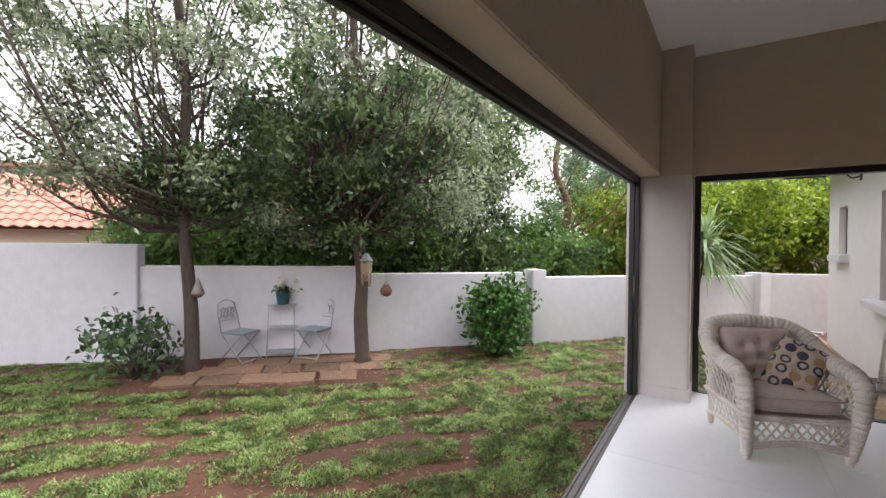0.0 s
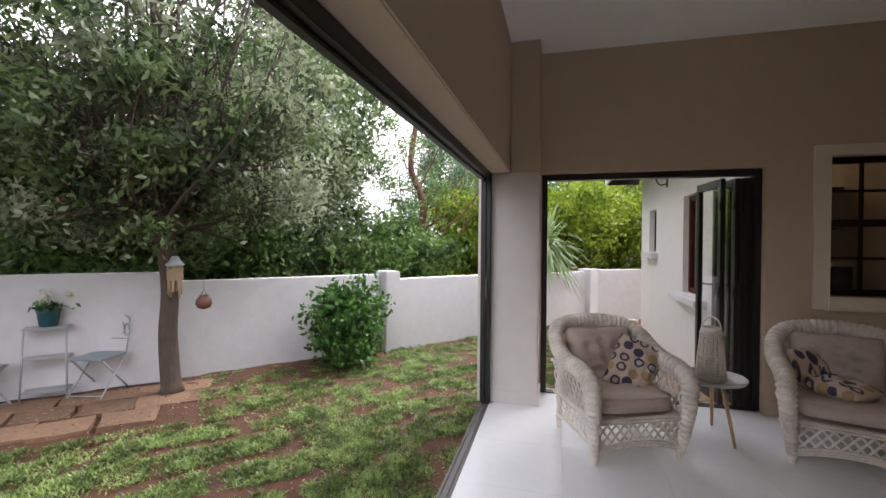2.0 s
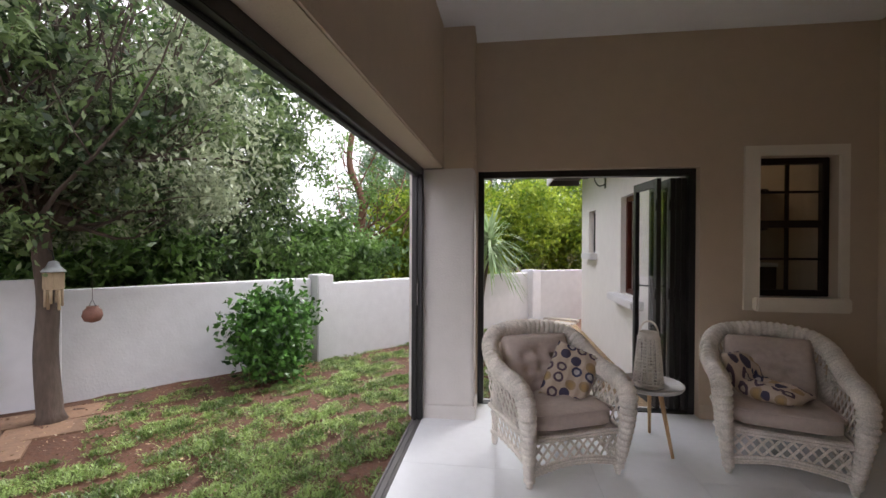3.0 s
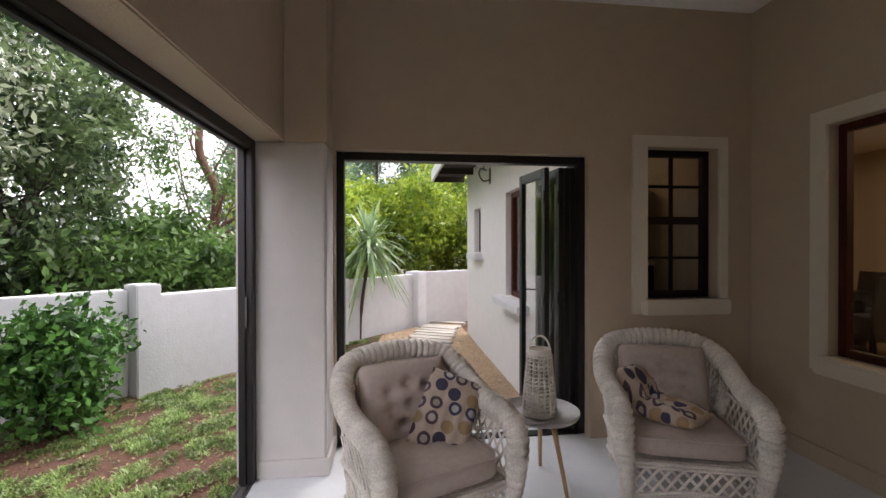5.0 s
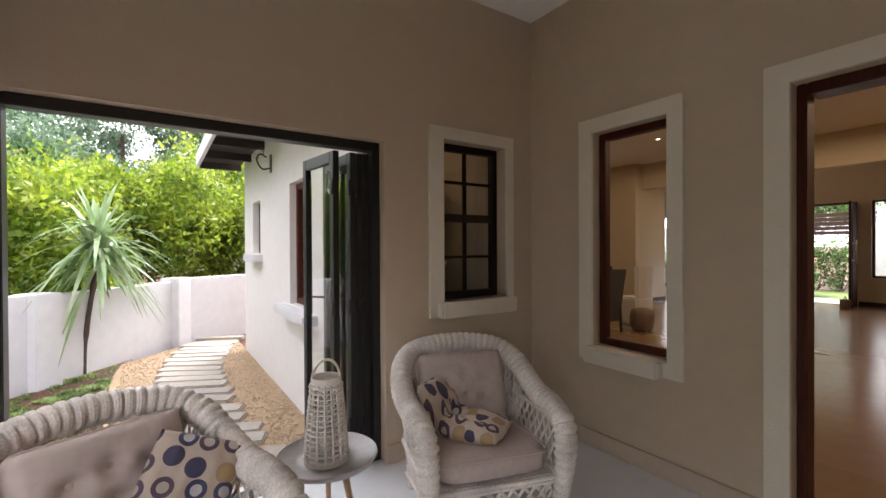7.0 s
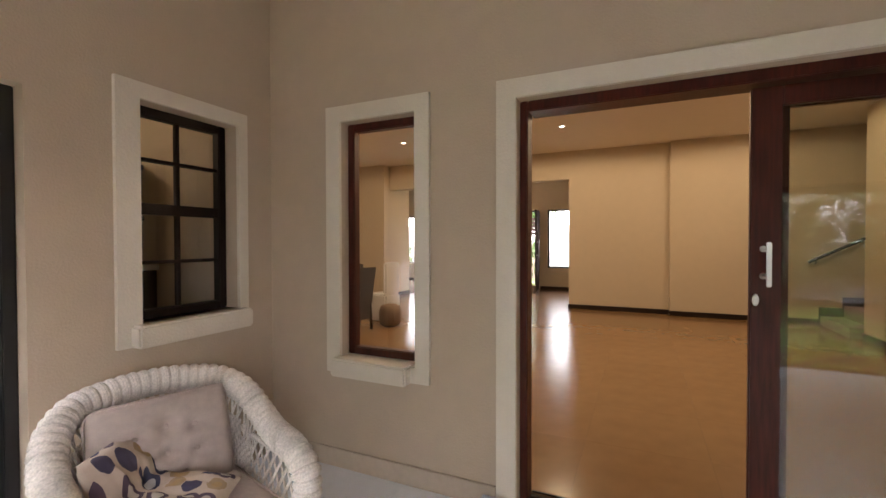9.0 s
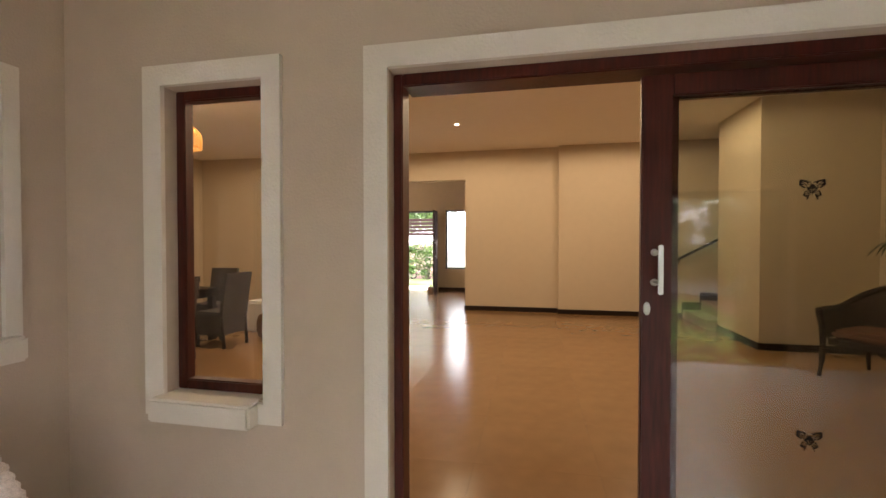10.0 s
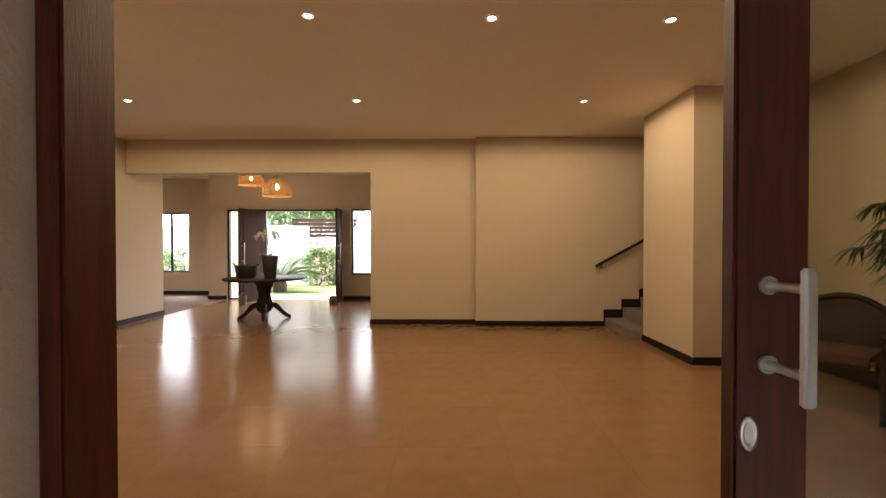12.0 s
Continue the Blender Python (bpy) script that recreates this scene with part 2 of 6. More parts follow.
# ---- interior shell ----
structure("interior_floor", boxes((2.815, -5.0, -0.3, 13.1, 9.0, 0.027), (13.1, 7.4, -0.3, 14.25, 9.9, 0.014)), INGROUT, "interior floor slab under the tiles", "floor")
structure("interior_ceiling", boxes((2.815, -5.0, 3.27, 14.6, 10.0, 3.5)), INCEIL, "plain cream painted ceiling with downlights", "ceiling")
structure("wall_hall_1", boxes((9.66, 0.76, 0, 9.90, 2.60, 3.27)), INWALL, "cream painted wall beside the hall opening")
structure("wall_hall_2", boxes((9.52, -5.0, 0, 9.90, 0.76, 3.27)), INWALL, "cream painted wall behind the stairs")
structure("wall_hall_3", boxes((9.66, 2.60, 2.69, 9.90, 6.90, 3.27)), INWALL, "cream painted lintel over the hall opening")
structure("wall_hall_side", boxes((9.42, 6.92, 0, 10.66, 7.12, 3.27)), INWALL, "cream painted side wall of the hall opening")
structure("wall_interior_north", boxes((3.0, 8.6, 0, 10.66, 8.8, 3.27), (10.5, 7.12, 0, 10.66, 8.6, 3.27), (9.42, 7.12, 0, 9.6, 8.6, 3.27)), INWALL, "cream painted end wall of the dining area")
structure("wall_interior_south", boxes((2.815, -3.1, 0, 7.15, -2.9, 3.27), (8.42, -5.2, 0, 9.9, -5.0, 3.27)), INWALL, "cream painted end wall of the living room")
structure("wall_front", wall_y(13.05, 13.25, 1.6, 7.33, 0, 3.27, [(2.9, 3.70, 0.65, 2.33), (3.93, 6.86, -1, 2.32)]), INWALL, "cream painted front wall with door and windows")
structure("wall_front_recess", wall_y(14.2, 14.4, 7.33, 10.0, 0, 3.27, [(8.53, 9.43, 0.64, 2.32)]), INWALL, "cream painted recessed wall with a window")
structure("wall_hall_ends", boxes((9.9, 1.4, 0, 13.25, 1.6, 3.27), (10.66, 9.8, 0, 14.4, 10.0, 3.27), (13.25, 7.13, 0, 14.2, 7.33, 3.27)), INWALL, "cream painted hall end walls")
structure("wall_stair", boxes((7.15, -2.9, 0, 8.42, -1.60, 3.27), (8.17, -5.0, 0, 8.42, -2.9, 3.27)), INWALL, "cream painted wall beside the staircase")
structure("wall_kitchen", boxes((2.82, 3.53, 0, 3.0, 8.8, 3.27), (2.652, 3.78, 0, 2.82, 8.8, 3.27)), INWALL, "cream painted wall between kitchen and dining area")

# ---- wing of the house beyond the north opening ----
structure("wall_wing", wall_y(1.30, 1.55, 3.78, 8.05, -0.3, 3.05, [(4.86, 5.62, 0.80, 2.03), (7.12, 7.63, 1.29, 2.0)]), WINGWALL, "white plastered wing wall with two windows")
structure("wall_wing_end", boxes((1.30, 8.05, -0.3, 2.652, 8.30, 3.05)), WINGWALL, "white plastered end wall of the wing")
structure("kitchen_floor", boxes((1.55, 3.78, -0.3, 2.652, 8.05, 0.03)), INTILE, "tan tiled kitchen floor", "floor")
structure("kitchen_ceiling", boxes((1.30, 3.78, 3.05, 2.652, 8.3, 3.2)), INCEIL, "plain cream kitchen ceiling", "ceiling")

# ---- garden ----
bm = bmesh.new()
bmesh.ops.create_grid(bm, x_segments=8, y_segments=8, size=400)
for v in bm.verts:
    v.co.z = GROUND - 0.06
structure("ground", bm, SOIL, "red brown soil of the garden", "ground")

GARDEN_WALLS = [
    ((-11.0, -9.0), (-9.6, -1.1), 1.335),
    ((-9.6, -1.1), (-6.62, 1.46), 1.335), ((-6.70, 1.47), (-4.62, 3.42), 1.045), ((-4.62, 3.50), (-2.86, 5.52), 0.93),
    ((-2.66, 5.52), (-0.98, 7.58), 0.862), ((-0.98, 7.58), (0.42, 9.30), 0.83), ((0.42, 9.30), (3.2, 10.9), 0.865),
]


def garden_wall(a, b, top, i):
    a, b = Vector((*a, 0)), Vector((*b, 0))
    d = b - a
    m = Matrix.Translation(a) @ Matrix.Rotation(math.atan2(d.y, d.x), 4, "Z")
    bm = bmesh.new()
    box(bm, 0, 0, GROUND - 0.2, d.length, 0.2, top, bevel=0.012)
    bm.transform(m)
    structure("garden_wall_%d" % i, bm, WHITEWALL, "white painted plastered garden boundary wall")


for i, (a, b, top) in enumerate(GARDEN_WALLS):
    garden_wall(a, b, top, i + 1)

# ---- window surrounds, windows and doors of the porch ----
structure("window_surround_1", boxes((1.687, 3.508, 0.893, 1.80, 3.5315, 2.20), (2.375, 3.508, 0.893, 2.44, 3.5315, 2.20), (1.80, 3.508, 2.12, 2.375, 3.5315, 2.20), (1.80, 3.508, 0.893, 2.375, 3.5315, 0.99)), SURROUND, "cream plaster surround of the small window", "trim")
structure("window_sill_1", boxes((1.747, 3.44, 0.89, 2.42, 3.64, 1.0), bevel=0.012), SURROUND, "cream plaster window sill", "sill")
structure("window_surround_2", boxes((2.628, 2.947, 0.60, 2.6515, 3.048, 2.24), (2.628, 2.332, 0.60, 2.6515, 2.423, 2.24), (2.628, 2.423, 2.145, 2.6515, 2.947, 2.24), (2.628, 2.423, 0.60, 2.6515, 2.947, 0.69)), SURROUND, "cream plaster surround of the tall window", "trim")
structure("window_sill_2", boxes((2.56, 2.45, 0.592, 2.77, 2.975, 0.70), bevel=0.012), SURROUND, "cream plaster window sill", "sill")
structure("door_surround", boxes((2.628, 1.838, 0, 2.6515, 1.942, 2.236), (2.628, -0.60, 2.14, 2.6515, 1.838, 2.236), (2.628, -0.70, 0, 2.6515, -0.60, 2.236)), SURROUND, "cream plaster surround of the sliding door", "trim")


def bars(rects, d0, d1, axis, bevel=0.006):
    """Frame members: rectangles (a0, z0, a1, z1) with depth d0 to d1 along the wall's normal."""
    bm = bmesh.new()
    for a0, z0, a1, z1 in rects:
        if axis == "y":
            box(bm, a0, d0, z0, a1, d1, z1, bevel=bevel)
        else:
            box(bm, d0, a0, z0, d1, a1, z1, bevel=bevel)
    return bm


def window(name, axis, a0, a1, z0, z1, d0, d1, material, label, w=0.055, uprights=(), rails=(), kind="structure"):
    """A window > frame, glazing bars, one pane a light."""
    win = thing(name, label, "window")
    win["kind"] = kind
    part("frame", bars([(a0, z0, a0 + w, z1), (a1 - w, z0, a1, z1), (a0 + w, z0, a1 - w, z0 + w), (a0 + w, z1 - w, a1 - w, z1)], d0, d1, axis), material, win)
    dm = (d0 + d1) / 2
    for u, t in uprights:
        part("glazing_bar", bars([(u - t / 2, z0 + w, u + t / 2, z1 - w)], dm - 0.015, dm + 0.015, axis, 0.003), material, win)
    for r, t in rails:
        part("glazing_bar", bars([(a0 + w, r - t / 2, a1 - w, r + t / 2)], dm - 0.017, dm + 0.017, axis, 0.003), material, win)
    us = [a0 + w] + [u for u, t in uprights] + [a1 - w]
    rs = [z0 + w] + [r for r, t in rails] + [z1 - w]
    for b0, b1 in zip(us, us[1:]):
        for c0, c1 in zip(rs, rs[1:]):
            p = part("pane", bars([(b0 - 0.005, c0 - 0.005, b1 + 0.005, c1 + 0.005)], dm - 0.002, dm + 0.002, axis, 0), GLASS, win)
            p.visible_shadow = False
    return win


window("window_1", "y", 1.802, 2.373, 1.0, 2.12, 3.62, 3.68, BLACKWOOD, "dark wooden small-paned window in plastered wall", 0.05, [(2.075, 0.022)], [(1.845, 0.02), (1.585, 0.06), (1.30, 0.02)])
window("window_2", "x", 2.423, 2.947, 0.70, 2.145, 2.715, 2.775, DARKWOOD, "tall dark red wooden single-pane window", 0.05)
window("window_3", "x", 4.86, 5.62, 0.80, 2.03, 1.365, 1.425, DARKWOOD, "brown wooden window in white wing wall", 0.06, [(5.24, 0.06)])
window("window_4", "x", 7.12, 7.63, 1.29, 2.0, 1.38, 1.43, BLACKALU, "small dark framed window in white wing wall", 0.04)
structure("window_sill_3", boxes((1.17, 4.70, 0.70, 1.46, 5.80, 0.79), bevel=0.012), WHITEWALL, "white painted window sill", "sill")
structure("window_sill_4", boxes((1.19, 6.98, 1.18, 1.44, 7.78, 1.285), bevel=0.012), WHITEWALL, "white painted window sill", "sill")

# garden opening
gf = thing("door_frame_west", "black aluminium frame of the wide folding door", "door frame")
gf["kind"] = "structure"
part("post", boxes((-0.945, 3.168, 0, -0.862, 3.232, 2.02), (-0.93, 3.150, 0, -0.90, 3.168, 2.02), bevel=0.004), BLACKALU, gf)
part("head", skewed(boxes((-0.955, -1.6, 1.958, -0.862, 3.168, 2.021), (-0.925, -1.6, 1.942, -0.895, 3.15, 1.958), bevel=0.004)), BLACKALU, gf)
part("track", boxes((-0.945, -1.6, -0.03, -0.865, 3.168, 0.004), (-0.935, -1.6, 0.004, -0.925, 3.168, 0.012), (-0.895, -1.6, 0.004, -0.885, 3.168, 0.012), bevel=0.002), TRACKALU, gf, "grey aluminium floor track")
part("strike_plate", boxes((-0.90, 3.146, 0.92, -0.888, 3.150, 1.10), bevel=0.001), TRACKALU, gf, "steel strike plate")

# north opening
nf = thing("door_frame_north", "black aluminium frame of the narrow folding door", "door frame")
nf["kind"] = "structure"
part("post", boxes((-0.437, 3.60, 0, -0.387, 3.69, 2.047), bevel=0.004), BLACKALU, nf)
part("post", boxes((1.312, 3.60, 0, 1.361, 3.69, 2.047), bevel=0.004), BLACKALU, nf)
part("head", boxes((-0.387, 3.60, 1.992, 1.312, 3.69, 2.047), bevel=0.004), BLACKALU, nf)
part("track", boxes((-0.387, 3.60, -0.01, 1.312, 3.69, 0.008), bevel=0.002), BLACKALU, nf)


def folding_leaf(m, handle, group):
    """One leaf of a folding door: local x along its width."""
    leaf = thing("folding_door_leaf", "black aluminium glazed folding door leaf, folded open", "door", m, group)
    w = 0.46
    part("leaf_frame", boxes((0, -0.02, 0.02, 0.05, 0.02, 1.975), (w - 0.05, -0.02, 0.02, w, 0.02, 1.975), (0.05, -0.02, 0.02, w - 0.05, 0.02, 0.10), (0.05, -0.02, 1.905, w - 0.05, 0.02, 1.975), bevel=0.003), BLACKALU, leaf)
    p = part("pane", boxes((0.046, -0.003, 0.095, w - 0.046, 0.003, 1.91)), GLASS, leaf)
    p.visible_shadow = False
    if handle:
        h = bmesh.new()
        box(h, w - 0.045, -0.026, 0.92, w - 0.018, -0.02, 1.10, bevel=0.003)
        tube(h, [(w - 0.03, -0.02, 1.03), (w - 0.03, -0.055, 1.03), (w - 0.07, -0.062, 1.03), (w - 0.135, -0.062, 1.035)], 0.008)
        part("handle", h, BLACKALU, leaf, "black lever handle")
    for z in (0.25, 1.0, 1.75):
        part("hinge", tube(bmesh.new(), [(0, 0.024, z - 0.05), (0, 0.024, z + 0.05)], 0.010, 8), BLACKALU, leaf)
    return leaf


for k, (x, lean) in enumerate(((1.085, 97), (1.195, 93), (1.24, 92), (1.285, 91))):
    folding_leaf(pose(x, 3.64, 0, 0, 0, lean), k == 0, "folded leaves of the north door")
for k in range(5):
    folding_leaf(pose(-0.93, -1.56 + 0.075 * k, 0, 0, 0, 180), False, "folded leaves of the garden door")

# sliding door
sd = thing("sliding_door_frame", "dark red stained wooden sliding door frame", "door frame")
sd["kind"] = "structure"
part("jamb", boxes((2.712, 1.797, 0.0, 2.815, 1.838, 2.14), bevel=0.005), DARKWOOD, sd)
part("jamb", boxes((2.712, -0.60, 0.0, 2.86, -0.545, 2.14), bevel=0.005), DARKWOOD, sd)
part("head", boxes((2.712, -0.545, 2.085, 2.86, 1.797, 2.14), bevel=0.005), DARKWOOD, sd)
part("threshold", boxes((2.695, -0.545, -0.01, 2.86, 1.797, 0.022), (2.774, -0.545, 0.022, 2.788, 1.797, 0.034), (2.822, -0.545, 0.022, 2.836, 1.797, 0.034), bevel=0.002), BLACKWOOD, sd)


def sliding_leaf(x, y0, y1, handle):
    leaf = thing("sliding_door_leaf", "dark red wooden glazed sliding door leaf, slid open", "door")
    w = 0.114
    part("leaf_frame", boxes((x, y0, 0.034, x + 0.034, y0 + w, 2.075), (x, y1 - w, 0.034, x + 0.034, y1, 2.075), (x, y0 + w, 0.034, x + 0.034, y1 - w, 0.21), (x, y0 + w, 1.99, x + 0.034, y1 - w, 2.075), bevel=0.005), DARKWOOD, leaf)
    p = part("pane", boxes((x + 0.013, y0 + w - 0.006, 0.20, x + 0.019, y1 - w + 0.006, 1.995)), DOORGLASS, leaf)
    p.visible_shadow = False
    if handle:
        yh = y1 - 0.055
        part("bar_handle", boxes((x - 0.075, yh - 0.009, 1.214, x - 0.062, yh + 0.009, 1.403), bevel=0.003), STEEL, leaf, "flat brushed steel bar handle")
        for z in (1.255, 1.374):
            st = bmesh.new()
            tube(st, [(x + 0.001, yh + 0.006, z), (x - 0.045, yh + 0.003, z), (x - 0.068, yh, z)], 0.0075, 10)
            tube(st, [(x + 0.001, yh + 0.006, z), (x - 0.006, yh + 0.006, z)], 0.014, 14)
            part("handle_stem", st, STEEL, leaf)
        lk = bmesh.new()
        lathe(lk, [(0.0135, 0), (0.0135, 0.004), (0.008, 0.004), (0.008, 0.001)], 16)
        for v in lk.verts:
            v.co = Vector((x - v.co.z, y1 - 0.022 + v.co.x, 1.15 + v.co.y * 2.0))
        part("lock_plate", lk, STEEL, leaf, "oval steel lock plate")
    return leaf


sliding_leaf(2.764, -0.54, 0.822, True)
sliding_leaf(2.812, -0.545, 0.785, False)


STICKER = mat("matt_black_vinyl", (0.010, 0.009, 0.009), 0.9, vary=0.1)
STICKER.node_tree.nodes["Principled BSDF"].inputs["Specular IOR Level"].default_value = 0.15


def butterfly(z):
    """A flat black butterfly sticker."""
    bm = bmesh.new()
    lobes = [(0.022, 0.016, 0.026, 0.015, 35), (0.016, -0.016, 0.016, 0.011, -40)]
    for sgn in (1, -1):
        for cx, cz, a, b, turn in lobes:
            rng = []
            for inner in (1.0, 0.62):
                ring = []
                for k in range(14):
                    t = 2 * math.pi * k / 14
                    r = 1 + 0.13 * math.sin(5 * t)
                    u, w = a * inner * r * math.cos(t), b * inner * r * math.sin(t)
                    c, s = math.cos(radians(turn)), math.sin(radians(turn))
                    ring.append(bm.verts.new((0, sgn * (cx + u * c - w * s), cz + u * s + w * c)))
                rng.append(ring)
            for k in range(14):
                if k % 5 != 4:
                    bm.faces.new((rng[0][k], rng[0][(k + 1) % 14], rng[1][(k + 1) % 14], rng[1][k]))
            for k in range(0, 14, 3):
                mid = bm.verts.new((0, sgn * cx * 0.6, cz * 0.6))
                bm.faces.new((rng[1][k], rng[1][(k + 1) % 14], mid))
        tube(bm, [(0, 0.001 * sgn, 0.012), (0, 0.008 * sgn, 0.03)], 0.0008, 4)
        tube(bm, [(0, 0.012 * sgn, -0.024), (0, 0.018 * sgn, -0.04)], 0.0022, 4)
    tube(bm, [(0, 0, -0.02), (0, 0, 0.0), (0, 0, 0.018)], [0.001, 0.0025, 0.001], 6)
    bm.transform(Matrix.Translation((2.775, 0.225, z)))
    whole("butterfly_sticker", bm, STICKER, "black cut-out butterfly sticker on door glass", "sticker", "butterfly stickers")


butterfly(1.613), butterfly(0.668)

BLUEPRINT = mat("blue_white_print", (0.62, 0.65, 0.68), 0.7, vary=0.3, scale=60, dark=(0.10, 0.15, 0.26))
whole("folded_cloth", boxes((2.50, 1.86, 0.0, 2.62, 2.03, 0.045), (2.505, 1.87, 0.045, 2.615, 2.02, 0.085), bevel=0.018), BLUEPRINT, "small folded blue and white patterned cloth on floor", "cloth")

# skirtings of the porch
structure("baseboard_porch", boxes((1.363, 3.512, 0, 2.652, 3.532, 0.115), (2.632, 1.942, 0, 2.652, 3.512, 0.115), bevel=0.004), GREYSKIRT, "painted plaster skirting along the porch walls", "skirting")
structure("baseboard_pillar", boxes((-0.86, 3.218, 0, -0.4515, 3.233, 0.11), (-0.4515, 3.218, 0, -0.437, 3.60, 0.11), bevel=0.004), PILLAR, "pale plaster skirting round the corner pillar", "skirting")

# ---- wicker armchairs ----
def smooth_path(keys, n):
    """Catmull-Rom through key points, n steps a span."""
    k = [Vector(p) for p in keys]
    k = [k[0] * 2 - k[1]] + k + [k[-1] * 2 - k[-2]]
    out = []
    for i in range(1, len(k) - 2):
        p0, p1, p2, p3 = k[i - 1:i + 3]
        for j in range(n):
            t = j / n
            out.append(0.5 * (2 * p1 + (p2 - p0) * t + (2 * p0 - 5 * p1 + 4 * p2 - p3) * t * t + (3 * p1 - p0 - 3 * p2 + p3) * t ** 3))
    return out + [k[-2]]


def strip(bm, a, b, w=0.010, t=0.005, n=(0, 1, 0)):
    """A flat cane from a to b."""
    a, b, n = Vector(a), Vector(b), Vector(n)
    d = (b - a).normalized()
    s, n2 = d.cross(n).normalized() * w / 2, n.normalized() * t / 2
    vs = [bm.verts.new(p + sx * s + sy * n2) for p in (a, b) for sx, sy in ((-1, -1), (1, -1), (1, 1), (-1, 1))]
    for q in ((0, 1, 2, 3), (7, 6, 5, 4), (0, 4, 5, 1), (1, 5, 6, 2), (2, 6, 7, 3), (3, 7, 4, 0)):
        bm.faces.new([vs[i] for i in q])


RIM_RIGHT = [(0.315, -0.315, 0.04), (0.335, -0.345, 0.22), (0.352, -0.362, 0.42), (0.358, -0.335, 0.545), (0.362, -0.22, 0.60), (0.372, -0.05, 0.615), (0.378, 0.09, 0.66), (0.355, 0.22, 0.745), (0.275, 0.325, 0.805), (0.14, 0.372, 0.828), (0.0, 0.385, 0.835)]


def wicker_chair(m, group):
    ch = thing("wicker_armchair", "whitewashed wicker armchair with rolled arms and lattice sides", "armchair", m, group)
    keys = RIM_RIGHT + [(-x, y, z) for x, y, z in RIM_RIGHT[-2::-1]]
    path = smooth_path(keys, 44)
    # wrapped rim: rounded coils along the path
    fine, rad = [], []
    run = 0.0
    for i, p in enumerate(path):
        if i:
            run += (p - path[i - 1]).length
        fine.append(p)
        body = 0.036 + 0.025 * min(1, max(0, (p.z - 0.08) / 0.45))
        rad.append(body * (0.76 + 0.25 * abs(math.sin(run * math.pi / 0.040)) ** 0.55 + 0.03 * math.sin(run * 2 * math.pi / 0.010)))
    rim = part("rim", tube(bmesh.new(), fine, rad, 10), WICKER, ch)
    # inner braid along the rim
    br = bmesh.new()
    arm = [p for p in path if p.z > 0.5]
    for off in (0, 1):
        tube(br, [p + Vector((-0.03 * (1 if p.x > 0 else -1) * min(1, abs(p.x) / 0.1), -0.045 * min(1, max(0, p.y + 0.1)), -0.045 + 0.006 * math.sin(i * 0.45 + off * math.pi))) for i, p in enumerate(arm)], 0.009, 6)
    part("braid", br, WICKER, ch)
    # woven back and sides: ribbed wall under the rim
    wv = bmesh.new()
    cols = []
    pts = [p for p in path if p.z > 0.575 and p.y > -0.2]
    for i, p in enumerate(pts):
        inw = 0.035
        k = Vector((p.x, p.y, 0)).normalized()
        hi = Vector((p.x, p.y, p.z - (0.13 if p.z > 0.74 else 0.20))) - k * inw
        lo = Vector((p.x * 0.86, p.y * 0.86, 0.30))
        cols.append([lo.lerp(hi, j / 14) + k * (0.004 * math.sin(j * math.pi) + 0.005 * (1 if (i // 4 + j) % 2 else -1)) for j in range(15)])
    idx = [i for i in range(len(cols)) if pts[i].z > 0.68]
    grid = {(i, j): wv.verts.new(cols[i][j]) for i in idx for j in range(15)}
    for a, b in zip(idx, idx[1:]):
        for j in range(14):
            wv.faces.new((grid[a, j], grid[b, j], grid[b, j + 1], grid[a, j + 1]))
    part("woven_back", wv, WICKER, ch)
    # zigzag canes between the weave and the rim
    zz = bmesh.new()
    sel = [i for i in range(len(pts)) if pts[i].z > 0.68]
    for n, i in enumerate(sel[:-12:12]):
        a, b, c = cols[i][14], pts[i + 6] + Vector((0, 0, -0.045)), cols[min(i + 12, len(cols) - 1)][14]
        nn = Vector((pts[i].x, pts[i].y, 0))
        strip(zz, a, b, 0.010, 0.006, nn), strip(zz, b, c, 0.010, 0.006, nn)
    part("zigzag_cane", zz, WICKER, ch)
    # lattice panels at both sides and the front
    for sx in (1, -1):
        la = bmesh.new()
        lower, upper = 0.11, 0.56
        for k in range(-6, 11):
            for slope in (1, -1):
                y0 = -0.32 + k * 0.060
                seg = []
                for j in range(25):
                    z = lower + (upper - lower) * j / 24
                    y = y0 + slope * (z - lower) * 0.62 if slope > 0 else y0 + 0.30 + slope * (z - lower) * 0.62
                    if -0.325 < y < 0.26 and not (z > 0.53 + 0.0 and y < -0.31):
                        seg.append((y, z))
                if len(seg) > 2:
                    (ya, za), (yb, zb) = seg[0], seg[-1]
                    xa, xb = 0.312 + 0.10 * (za - 0.1), 0.312 + 0.10 * (zb - 0.1)
                    strip(la, (sx * (xa + 0.003 * slope), ya, za), (sx * (xb + 0.003 * slope), yb, zb), 0.014, 0.005, (1, 0, 0))
        part("side_lattice", la, WICKER, ch)
        rl = bmesh.new()
        for z, r in ((0.10, 0.016), (0.30, 0.018), (0.545, 0.014)):
            x = 0.312 + 0.10 * (z - 0.1)
            n = 30
            tube(rl, [(sx * x, -0.32 + 0.60 * i / n, z + (0.04 * math.sin(math.pi * i / n) if z < 0.2 else 0)) for i in range(n + 1)], [r * (0.9 + 0.15 * (i % 2)) for i in range(n + 1)], 8)
        part("side_rail", rl, WICKER, ch)
    fl = bmesh.new()
